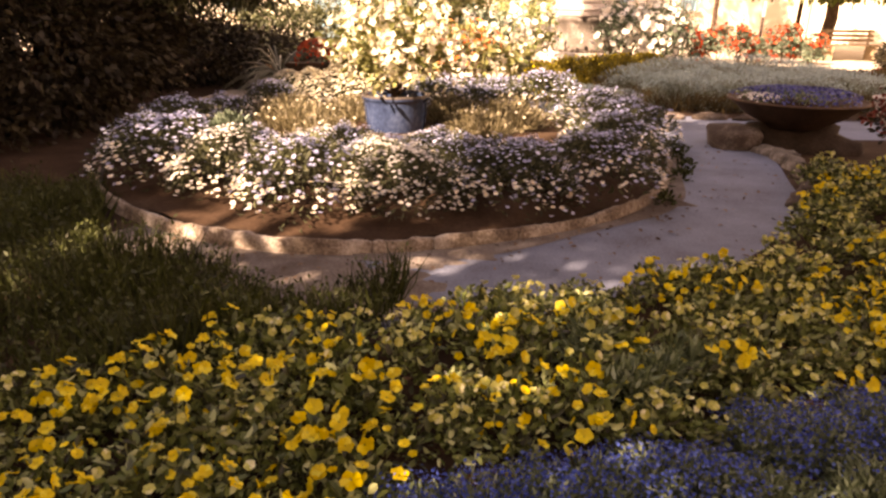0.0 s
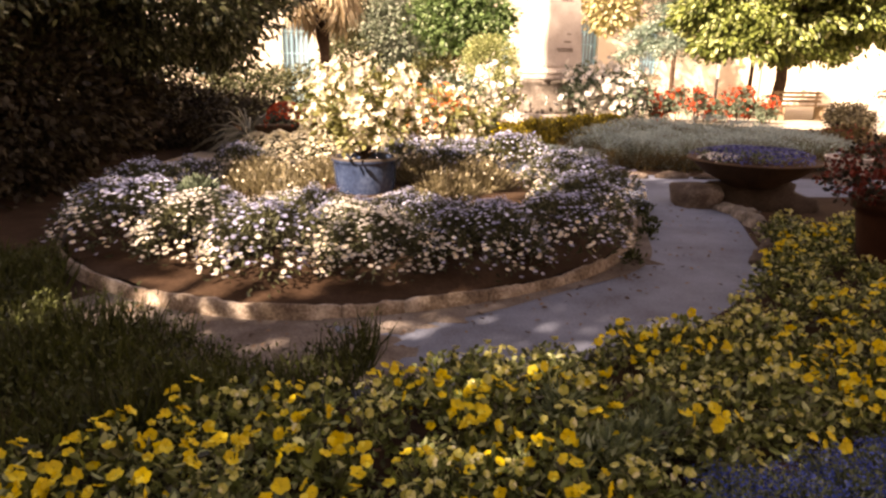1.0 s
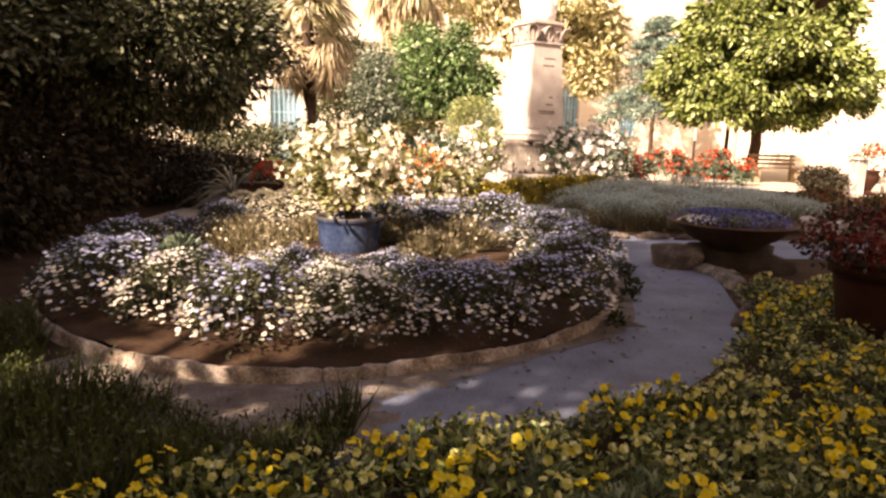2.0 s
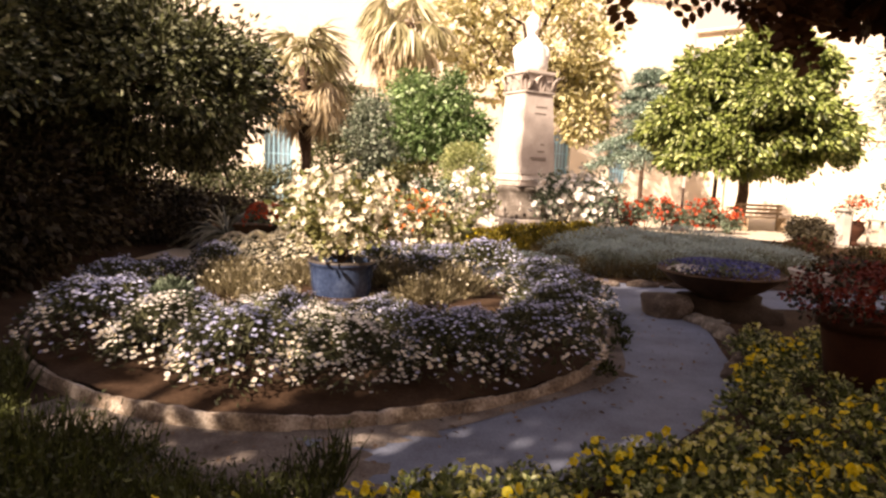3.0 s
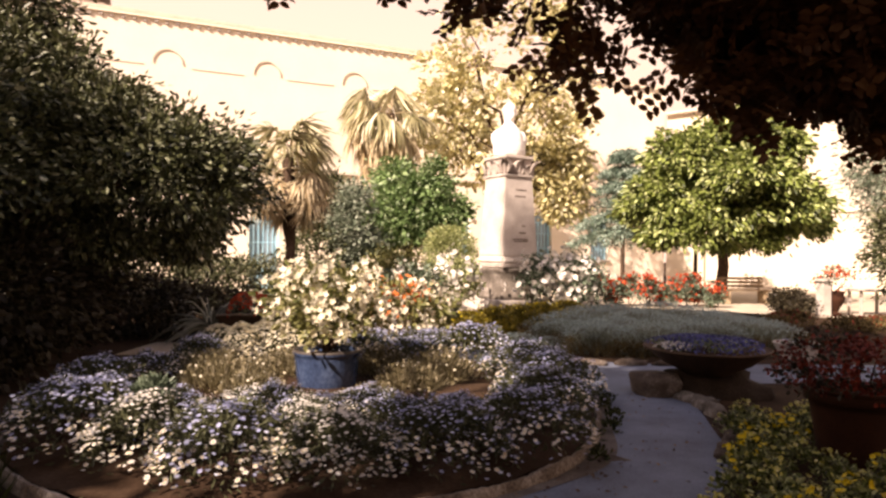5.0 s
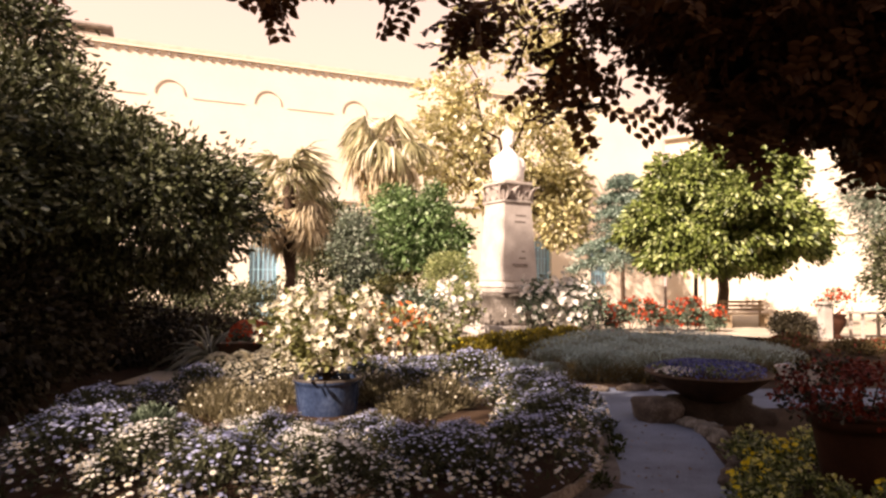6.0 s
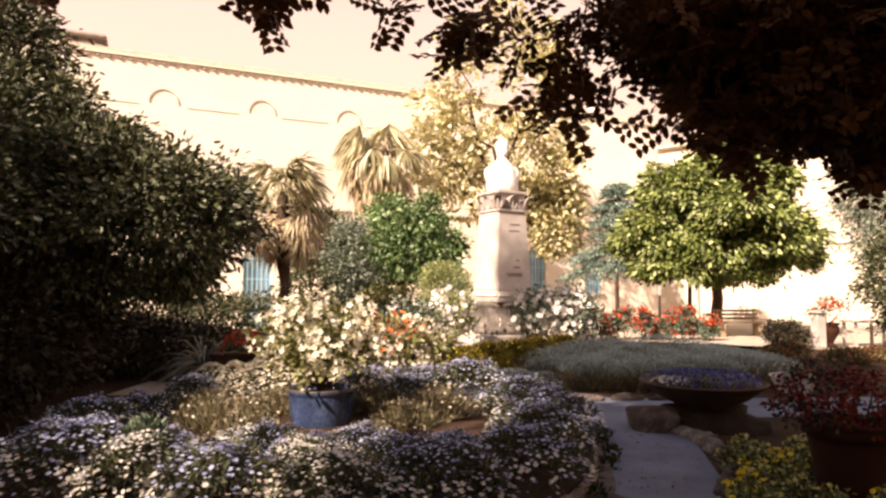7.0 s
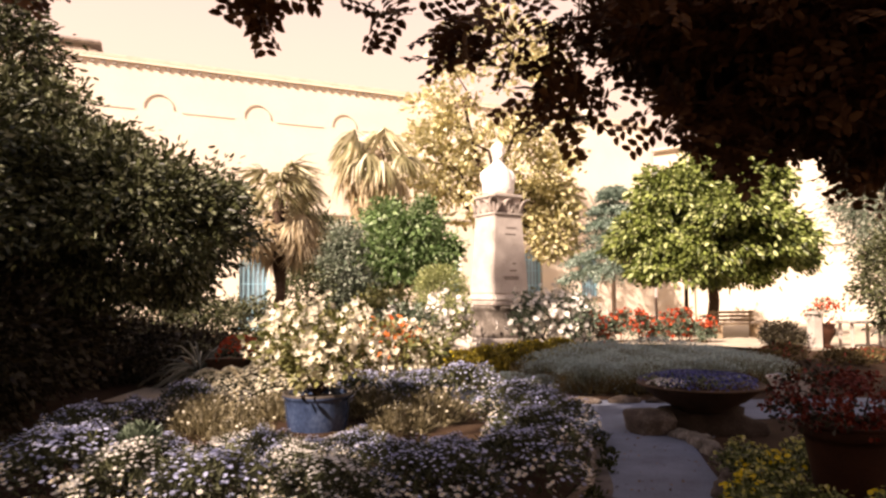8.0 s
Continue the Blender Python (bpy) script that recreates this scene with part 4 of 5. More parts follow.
for side in range(4):
    for dx, dy, turn, w, h, out in ((0.0, -0.43, 0, 0.34, 0.42, 0.1), (-0.26, -0.43, 0, 0.2, 0.28, 0.07), (0.26, -0.43, 0, 0.2, 0.28, 0.07), (0.43, -0.43, 45, 0.3, 0.42, 0.2)):
        bm = curled_leaf(w, h, out)
        bmesh.ops.transform(bm, matrix=pose(0, 0, 0, 0, 0, 90 * side) @ pose(dx, dy, 3.58, 0, 0, turn), verts=bm.verts)
        part("carved_leaf", bm, SHADE_STONE, mon)
for z, w, x0 in ((3.15, 0.3, 0.05), (2.98, 0.34, 0.03), (2.2, 0.12, 0.12), (2.02, 0.22, 0.08), (1.85, 0.5, 0.0), (1.8, 0.46, 0.02)):
    k = 0.56 * (1 - 0.2 * (z - 1.44) / 2.06)
    bm = bmesh.new()
    i = 0
    x = x0 - w / 2
    while x < x0 + w / 2:
        l = 0.03 + 0.03 * ((i * 7) % 3)
        box(bm, (l, 0.012, 0.035), (x + l / 2, -k - 0.002, z), 0.0)
        x += l + 0.018
        i += 1
    part("inscription", bm, LETTER, mon, "faded unreadable line of lettering")

bm = lathe([(0.38, 0), (0.42, 0.05), (0.44, 0.14), (0.43, 0.3), (0.4, 0.46), (0.36, 0.6), (0.28, 0.74), (0.18, 0.85), (0.13, 0.94), (0.125, 1.0), (0.13, 1.06)], 24)
for (x, y, z), (sx, sy, sz) in (((-0.3, 0, 0.48), (0.2, 0.2, 0.25)), ((0.3, 0, 0.48), (0.2, 0.2, 0.25)), ((0, -0.14, 0.5), (0.3, 0.2, 0.3)), ((0.02, -0.02, 1.22), (0.17, 0.2, 0.23)), ((0.02, 0.06, 1.27), (0.185, 0.18, 0.2)), ((0.02, -0.14, 1.1), (0.11, 0.1, 0.12)), ((-0.15, -0.15, 0.46), (0.28, 0.13, 0.16)), ((0.2, -0.12, 0.4), (0.24, 0.15, 0.14))):
    m = pose(x, y, z) @ Matrix.Diagonal((sx, sy, sz, 1))
    for f in {f for v in bmesh.ops.create_icosphere(bm, subdivisions=3, radius=1, matrix=m)["verts"] for f in v.link_faces}:
        f.smooth = True
for v in bm.verts:
    v.co += Vector((0.03, 0.03, 0.015)) * noise.noise(v.co * 6)
statue = part("statue", bm, MARBLE)
skin = statue.modifiers.new("skin", "REMESH")
skin.mode, skin.voxel_size, skin.use_smooth_shade = "VOXEL", 0.022, True
statue.matrix_basis = pose(1.5, 17.5, 4.07, 0, 0, 10)
tagged(statue, "white marble bust with draped shoulders on the monument", "statue")

tree("slim_tree", "slender tree standing behind the broad tree", (9.3, 25.0, 0), (-0.1, 0, 3.2), 0.07, [((0, 0, 4.4), (1.3, 1.2, 1.2), 90, 45, 0.2, 0.2)], L_TREE, 52)

# roses and pale shrubs round the monument
flowering_shrub("rose_bush", "rose bush with large white blooms beside the monument", (2.75, 16.4, 0), (1.0, 0.7, 0.65), 31, L_ROSE, F_WHITE, 2400, 430, 0.1, 0.15, 0.85, cluster=4)
flowering_shrub("rose_bush", "rose bush with white blooms leaning on the plinth", (2.0, 16.2, 0), (0.36, 0.36, 0.45), 32, L_ROSE, F_WHITE, 500, 80, 0.1, 0.17, 0.95, cluster=4)
flowering_shrub("rose_bush", "sunlit white rose bush in front of the hedge", (0.05, 15.6, 0), (0.62, 0.5, 0.55), 33, L_LIGHT, F_WHITE, 1300, 240, 0.1, 0.13, 0.85, cluster=5)
flowering_shrub("rose_bush", "leafy shrub with a few white blooms", (-1.0, 15.2, 0), (0.75, 0.55, 0.55), 34, L_ROSE, F_WHITE, 1700, 70, 0.1, 0.1, 0.7, cluster=4)
tree("clipped_bush", "round clipped pale green bush on a short stem", (-0.05, 19.0, 0), (0, 0, 1.0), 0.07, [((0, 0, 1.5), (0.72, 0.72, 0.72), 150, 50, 0.1, 0.08)], L_LIGHT, 41, category="shrub")

# ---- trees ----
tree("orange_tree", "small dense green citrus tree on a dark trunk", (-1.4, 21.0, 0), (0, 0, 1.6), 0.14,
     [((-0.3, 0, 2.7), (1.35, 1.2, 1.0), 110, 50, 0.17, 0.2), ((0.7, 0, 2.5), (0.95, 1.0, 0.8), 70, 46, 0.17, 0.2), ((0.1, 0, 3.5), (0.9, 0.9, 0.65), 50, 46, 0.17, 0.2), ((-1.3, -0.2, 2.2), (0.6, 0.6, 0.4), 26, 46, 0.15, 0.18), ((1.4, -0.2, 2.95), (0.5, 0.5, 0.45), 22, 46, 0.15, 0.18), ((-0.5, 0, 4.05), (0.5, 0.5, 0.45), 22, 46, 0.15, 0.18), ((0.9, 0, 3.9), (0.4, 0.4, 0.5), 18, 46, 0.14, 0.18)], L_ORANGE, 42)
tree("shade_tree", "broad round-crowned bright green tree on a dark trunk", (8.6, 21.0, 0), (0.12, 0, 2.3), 0.16,
     [((0.2, 0.5, 3.61), (1.9, 1.7, 1.1), 170, 50, 0.24, 0.24), ((-1.9, -0.4, 3.02), (1.25, 1.3, 0.8), 50, 105, 0.17, 0.2), ((1.8, -0.2, 3.14), (1.05, 1.3, 0.85), 50, 105, 0.17, 0.2), ((-1.25, -0.6, 4.43), (1.1, 1.2, 0.85), 48, 105, 0.17, 0.2),
      ((0.1, -0.5, 5.25), (1.05, 1.2, 0.8), 42, 105, 0.17, 0.2), ((1.35, 0, 4.95), (0.95, 1.2, 0.85), 42, 105, 0.17, 0.2), ((0.1, -1.8, 3.73), (1.1, 0.9, 0.75), 42, 105, 0.17, 0.2), ((-0.6, -1.5, 2.61), (1.1, 0.8, 0.5), 36, 60, 0.15, 0.2), ((1.2, -1.5, 2.91), (0.9, 0.8, 0.55), 34, 60, 0.15, 0.2),
      ((-1.2, -0.9, 2.11), (1.5, 0.9, 0.42), 54, 60, 0.15, 0.2), ((0.5, -0.6, 1.97), (0.9, 0.9, 0.36), 40, 60, 0.15, 0.2), ((1.6, -0.6, 2.44), (1.2, 0.9, 0.45), 44, 60, 0.15, 0.2), ((2.35, 0.2, 2.79), (0.7, 0.8, 0.6), 32, 60, 0.15, 0.25)],
     L_TREE, 43, limbs=16, low=-0.55, shell=0.75, droop=1.1, shape=OVAL, width=0.5)
tree("yellow_tree", "tall sparse tree with sunlit yellowing leaves", (2.3, 24.6, 0), (0, 0, 4.0), 0.2,
     [((-0.3, 0, 8.2), (2.8, 2.0, 4.3), 115, 44, 0.27, 0.25), ((1.0, 0, 5.6), (1.4, 1.4, 1.9), 38, 44, 0.25, 0.24), ((-2.3, 0, 6.6), (1.3, 1.2, 1.8), 36, 44, 0.25, 0.24), ((1.75, 0, 4.2), (0.8, 0.8, 1.5), 32, 46, 0.23, 0.23)], L_YELLOW, 44, limbs=18, shape=OVAL, width=0.7)
tree("olive_tree", "airy grey-green olive tree against the wall", (14.0, 19.8, 0), (0, 0, 2.4), 0.16,
     [((0, 0, 4.6), (1.9, 1.5, 1.9), 260, 36, 0.26, 0.19), ((-0.5, 0, 3.0), (1.0, 1.0, 1.0), 50, 30, 0.25, 0.15)], L_OLIVE, 45, limbs=12, width=0.3)
tree("climbing_shrub", "dark leafy climber at the garden's edge", (10.6, 15.2, 0), (0, 0, 1.2), 0.06,
     [((0, 0, 1.7), (0.75, 0.7, 1.1), 110, 50, 0.16, 0.11), ((0.5, 0, 2.9), (0.5, 0.6, 1.1), 60, 50, 0.16, 0.11)], L_BUSH, 46, category="shrub")
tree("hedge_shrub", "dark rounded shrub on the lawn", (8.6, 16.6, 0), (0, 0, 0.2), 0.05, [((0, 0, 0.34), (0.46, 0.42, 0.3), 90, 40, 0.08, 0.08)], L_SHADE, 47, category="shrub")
tree("background_shrub", "tall mixed green shrub behind the palm", (-3.55, 18.0, 0), (0, 0, 1.0), 0.08,
     [((0, 0, 1.5), (0.75, 0.8, 1.4), 110, 50, 0.17, 0.13), ((0.15, 0.3, 2.8), (0.6, 0.6, 0.85), 70, 50, 0.17, 0.13), ((1.1, 0.2, 0.9), (0.7, 0.7, 0.8), 60, 50, 0.17, 0.13)], L_BUSH, 48, category="shrub")
tree("background_shrub", "low green shrubs along the court", (-5.2, 15.5, 0), (0, 0, 0.3), 0.06,
     [((0.1, 0, 0.65), (1.5, 0.8, 0.62), 170, 45, 0.14, 0.1), ((-2.4, 0.2, 0.9), (1.5, 0.9, 0.95), 170, 45, 0.14, 0.1), ((-4.6, 0.2, 1.0), (1.6, 0.9, 1.0), 150, 45, 0.14, 0.1)], L_BUSH, 49, category="shrub")
tree("garden_shrub", "leafy shrub between palm and citrus tree", (-1.5, 17.0, 0), (0, 0, 0.4), 0.06,
     [((0, 0, 0.8), (0.8, 0.7, 0.75), 90, 40, 0.14, 0.11)], L_POT, 50, category="shrub")

tree("background_shrub", "upright grey-green shrub beside the citrus tree", (-2.75, 17.6, 0), (0, 0, 1.0), 0.06,
     [((0, 0, 2.2), (0.5, 0.5, 1.15), 90, 45, 0.14, 0.12), ((0.35, 0.2, 1.2), (0.6, 0.5, 0.9), 60, 45, 0.14, 0.12)], L_OLIVE, 52, category="shrub")

# blue conifer with drooping tiers
g = np.random.default_rng(51)
con = thing("conifer", "blue-green conifer with drooping tiers of branches", "tree", (6.25, 24.0, 0))
part("trunk", tube([(0, 0, 0), (0, 0, 3), (0, 0, 5.2)], [0.09, 0.06, 0.015], 8), BARK, con)
pts, axes = [], []
for i in range(200):
    z = 2.4 + 0.55 * g.integers(0, 6) + g.uniform(-0.07, 0.1)
    rad = 1.95 * (max(0.05, 6.0 - z) / 3.6) ** 0.85 * g.uniform(0.75, 1.15)
    a = g.uniform(0, 2 * math.pi)
    k = np.linspace(0.15, 1, 40)[:, None]
    d = np.array((math.cos(a), math.sin(a), 0))
    p = d * rad * k + np.array((0, 0, z)) + np.array((0, 0, -0.5)) * k ** 2 * rad * 0.6
    p = np.repeat(p, 3, 0) + g.normal(size=(120, 3)) * 0.07
    pts.append(p)
    axes.append(d * 0.8 + g.normal(size=p.shape) * 0.6 + np.array((0, 0, -0.3)))
pts, axes = np.concatenate(pts), np.concatenate(axes)
part("crown", spread(DIAMOND, pts, axes, g.uniform(0.1, 0.2, len(pts)), g, 0.25), L_CONIFER, con)


def fan_palm(label, at, height, radius, fronds, seed, size, droopy=0.6, skirt=1.1, lean=(0, 0), top=1.35):
    """A fan palm: shaggy trunk, upper green fans and a skirt of dry ones."""
    g = np.random.default_rng(seed)
    ob = thing("fan_palm", label, "palm", at)
    part("trunk", tube(wander((0, 0, 0), (0.05, 0, height), g, 0.01, 8), radius * (1 + 0.1 * g.normal(size=8)), 12), BARK, ob)

    def fan(n, lo, hi, reach):
        stems, blades = [], []
        for i in range(n):
            a, e = g.uniform(0, 2 * math.pi), g.uniform(lo, hi)
            d = unit(np.array((math.cos(a) * math.cos(e) + lean[0], math.sin(a) * math.cos(e) + lean[1], math.sin(e))))
            root = np.array((0.05, 0, height - 0.1 + 0.3 * math.sin(e)))
            hub = root + d * reach * g.uniform(0.75, 1.1) + np.array((0, 0, -0.1 * droopy))
            stems.append(tube([root, (root + hub) / 2 + np.array((0, 0, 0.08)), hub], [0.02, 0.014, 0.01], 5))
            side = unit(np.cross(d, (0, 0, 1.0)))
            th = np.linspace(-1.9, 1.9, 26)
            ax = np.cos(th)[:, None] * d + np.sin(th)[:, None] * side + np.array((0, 0, -droopy * 0.75)) + g.normal(size=(26, 3)) * 0.09
            blades.append(spread(BLADE, np.repeat(hub[None], 26, 0), ax, size * g.uniform(0.75, 1.1, 26), g, 0.085, np.repeat(np.cross(side, d)[None], 26, 0)))
        return stems, blades
    s1, b1 = fan(fronds, -0.2, top, size * 0.9)
    s2, b2 = fan(int(fronds * skirt), -1.3, -0.1, size * 0.8)
    part("stalk_mass", s1 + s2, L_DRYPALM, ob)
    part("green_fronds", b1, L_PALM, ob)
    part("dry_fronds", b2, L_DRYPALM, ob, "hanging skirt of dry straw-coloured fronds")
    return ob


fan_palm("fan palm with a skirt of dry fronds on a dark trunk", (-3.58, 14.0, 0), 3.5, 0.13, 24, 61, 0.78, 1.1, 1.05, (0.3, -0.1))
fan_palm("tall fan palm with long drooping sunlit fronds", (-2.25, 22.8, 0), 6.35, 0.17, 22, 62, 1.35, 1.7, 1.3, (-0.3, -0.2), 1.0)

# large dark bush beside the bed
tree("large_bush", "huge dense dark green bush overhanging the bed", (-6.0, 8.0, 0), (-0.2, 0.3, 1.5), 0.2,
     [((1.55, 0.8, 2.4), (1.8, 1.9, 1.1), 300, 85, 0.14, 0.105), ((-0.2, 0.4, 2.95), (2.0, 2.3, 1.5), 330, 85, 0.15, 0.11), ((0.2, -1.0, 2.3), (1.5, 1.8, 1.2), 230, 85, 0.15, 0.105), ((-1.4, -1.8, 3.0), (1.9, 2.0, 1.8), 220, 75, 0.16, 0.11),
      ((-0.65, 1.1, 4.8), (1.1, 1.1, 1.5), 150, 80, 0.14, 0.11), ((1.0, 0.9, 3.3), (0.75, 0.9, 0.55), 60, 80, 0.13, 0.11), ((2.5, 0.6, 2.65), (0.7, 0.8, 0.5), 55, 80, 0.12, 0.105), ((0.2, 1.0, 3.9), (0.5, 0.6, 0.6), 34, 80, 0.13, 0.11)],
     L_BUSH, 71, limbs=22, category="bush", shape=OVAL, width=0.42)
# undergrowth added to darken the hollow below the bush
tree("dark_shrub", "undergrowth added to fill the large bush's shaded hollow, shade in its colour", (-5.9, 7.6, 0), (0, 0, 0.5), 0.08,
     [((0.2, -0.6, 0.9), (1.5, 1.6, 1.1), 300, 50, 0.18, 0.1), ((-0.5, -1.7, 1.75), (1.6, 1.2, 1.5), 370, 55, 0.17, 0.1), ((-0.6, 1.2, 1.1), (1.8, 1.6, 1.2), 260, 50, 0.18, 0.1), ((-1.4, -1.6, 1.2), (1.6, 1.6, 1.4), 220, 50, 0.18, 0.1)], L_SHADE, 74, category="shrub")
tree("dark_shrub", "leafy undergrowth added behind the flower bed, shade in its colour", (-5.7, 11.1, 0), (0, 0, 0.3), 0.06,
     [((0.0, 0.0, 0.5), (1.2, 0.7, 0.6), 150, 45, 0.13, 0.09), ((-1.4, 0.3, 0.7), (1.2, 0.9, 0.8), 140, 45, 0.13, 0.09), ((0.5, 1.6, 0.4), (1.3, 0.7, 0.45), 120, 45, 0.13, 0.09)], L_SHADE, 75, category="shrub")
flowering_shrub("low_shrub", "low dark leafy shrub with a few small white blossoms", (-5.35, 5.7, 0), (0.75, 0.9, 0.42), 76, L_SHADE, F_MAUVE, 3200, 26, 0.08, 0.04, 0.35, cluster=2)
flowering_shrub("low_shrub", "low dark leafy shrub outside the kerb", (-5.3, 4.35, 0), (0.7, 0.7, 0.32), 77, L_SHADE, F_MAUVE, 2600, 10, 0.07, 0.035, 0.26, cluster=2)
# spiky rosette, red planter
g = np.random.default_rng(72)
sp = thing("spiky_plant", "rosette plant with long narrow arching leaves", "plant", (-4.0, 10.75, 0.1), scale=1.2)
d = unit(g.normal(size=(60, 3)) * np.array((1, 1, 0.5)) + np.array((0, 0, 0.45)))
lv = []
for k in range(60):
    w = d[k]
    p = [np.array((0, 0, 0.1)) + w * s * 0.85 - np.array((0, 0, 0.42)) * s ** 2.2 for s in (0, 0.35, 0.7, 1.0)]
    lv.append(tube(p, [0.016, 0.017, 0.011, 0.003], 4))
part("leaves", lv, L_AGAVE, sp)
tr = thing("planter_trough", "long low stone planter behind the bed", "planter", (-3.3, 10.6, 0))
part("body", box(box(bmesh.new(), (0.9, 0.36, 0.3), (0, 0, 0.12), 0.03), (0.96, 0.42, 0.06), (0, 0, 0.38), 0.015), BOWLM, tr)
for x in (-0.3, 0.3):
    solid("foot", (0.14, 0.3, 0.13), (x, 0, 0), BOWLM, tr, 0.01)
tufts("red_flowers", "mass of bright red flowers in the planter", (-3.3, 10.6, 0.42), 0.36, 0.34, 204, L_ROSE, F_RED, 260, 420, 0.06, 0.05)
tree("dark_shrub", "dark shrub behind the white flowers", (-2.35, 10.4, 0), (0, 0, 0.2), 0.05, [((0, 0, 0.35), (0.5, 0.4, 0.4), 70, 40, 0.1, 0.08)], L_DARK, 73, category="shrub")

# red flower row before the wall
for i in range(11):
    x = 3.7 + i * 0.385
    flowering_shrub("red_flower_plant", "upright plant with bright red blossoms", (x, 19.0 + 0.25 * math.sin(i * 2.3), 0), (0.25, 0.2, 0.4), 80 + i, L_ROSE, F_RED, 460, 75, 0.09, 0.1, 0.46 + 0.12 * math.sin(i * 1.7), category="flowers", cluster=5, stems=4, lift=0.9)

# bench, posts, urn, table
bench = thing("garden_bench", "weathered wooden slatted garden bench", "bench", (9.2, 20.6, 0), 8)
for i in range(4):
    solid("seat_slat", (1.5, 0.08, 0.03), (0, -0.16 + i * 0.1, 0.42), WOOD, bench, 0.006)
for i in range(3):
    solid("back_slat", (1.5, 0.03, 0.08), (0, 0.22 + i * 0.02, 0.52 + i * 0.12), WOOD, bench, 0.006)
for x in (-0.62, 0.62):
    solid("leg", (0.07, 0.4, 0.42), (x, 0, 0), WOOD, bench, 0.008)
    solid("back_post", (0.06, 0.05, 0.86), (x, 0.25, 0), WOOD, bench, 0.008)
for i, (x, y) in enumerate(((9.45, 16.7), (11.3, 16.6))):
    p = thing("stone_post", "square weathered stone post", "post", (x, y, 0), 10, "stone posts")
    solid("shaft", (0.26, 0.26, 0.86), (0, 0, 0), STONE, p, 0.02)
    solid("cap", (0.34, 0.34, 0.09), (0, 0, 0.86), STONE, p, 0.025)
urn = thing("urn", "terracotta urn with a flared rim", "pot", (9.8, 16.9, 0), scale=1.25)
part("body", lathe([(0.16, 0), (0.17, 0.04), (0.1, 0.08), (0.11, 0.12), (0.21, 0.3), (0.22, 0.38), (0.19, 0.44), (0.24, 0.5), (0.22, 0.5), (0.17, 0.44), (0.05, 0.4)], 24), TERRA, urn)
flowering_shrub("urn_flowers", "bright red flowers growing in the urn", (9.8, 16.9, 0.52), (0.46, 0.38, 0.32), 99, L_ROSE, F_RED, 250, 160, 0.08, 0.08, 0.36, category="flowers", cluster=6, lift=0.6)
tb = thing("garden_table", "plain stone-topped garden table", "table", (10.85, 17.1, 0), 5)
solid("tabletop", (0.95, 0.6, 0.06), (0, 0, 0.62), STONE, tb, 0.015)
for x in (-0.38, 0.38):
    for y in (-0.22, 0.22):
        solid("leg", (0.07, 0.07, 0.62), (x, y, 0), STONE, tb, 0.01)

# ---- buildings ----


def facade(name, label, start, end, height, openings, string_z, thickness=0.5, depth=9.0, plaster=WALLM):
    """A wall from start to end seen from its right-hand side; openings: (along, sill, width, top of the straight part), each with a half-round head."""
    ax, ay = start
    L = math.hypot(end[0] - ax, end[1] - ay)
    ang = math.degrees(math.atan2(end[1] - ay, end[0] - ax))
    ob = thing(name, label, "building", (ax, ay, 0), ang, kind="structure")
    bm = bmesh.new()
    cuts = sorted(openings)
    x = 0.0
    for s, sill, w, top in cuts:
        if s - w / 2 > x:
            box(bm, (s - w / 2 - x, thickness, height), ((x + s - w / 2) / 2, thickness / 2, 0), 0)
        if sill > 0:
            box(bm, (w, thickness, sill), (s, thickness / 2, 0), 0)
        # masonry over the half-round head
        n = 10
        for k in range(n):
            t0, t1 = math.pi * k / n, math.pi * (k + 1) / n
            xa, xb = s - math.cos(t0) * w / 2, s - math.cos(t1) * w / 2
            za, zb = top + math.sin(t0) * w / 2, top + math.sin(t1) * w / 2
            q = [bm.verts.new(c) for c in ((xa, 0, za), (xb, 0, zb), (xb, 0, height), (xa, 0, height), (xa, thickness, za), (xb, thickness, zb), (xb, thickness, height), (xa, thickness, height))]
            for f in ((0, 1, 2, 3), (7, 6, 5, 4), (0, 4, 5, 1), (3, 2, 6, 7)):
                bm.faces.new([q[i] for i in f])
        x = s + w / 2
    box(bm, (L - x, thickness, height), ((x + L) / 2, thickness / 2, 0), 0)
    bmesh.ops.remove_doubles(bm, verts=bm.verts, dist=0.001)
    part("wall", bm, plaster, ob)
    solid("body_block", (L, depth, height - 0.15), (L / 2, thickness + depth / 2 + 0.35, 0), plaster, ob, 0)
    solid("string_course", (L, 0.1, 0.14), (L / 2, -0.048, string_z), TRIMM, ob, 0.03)
    return ob, L


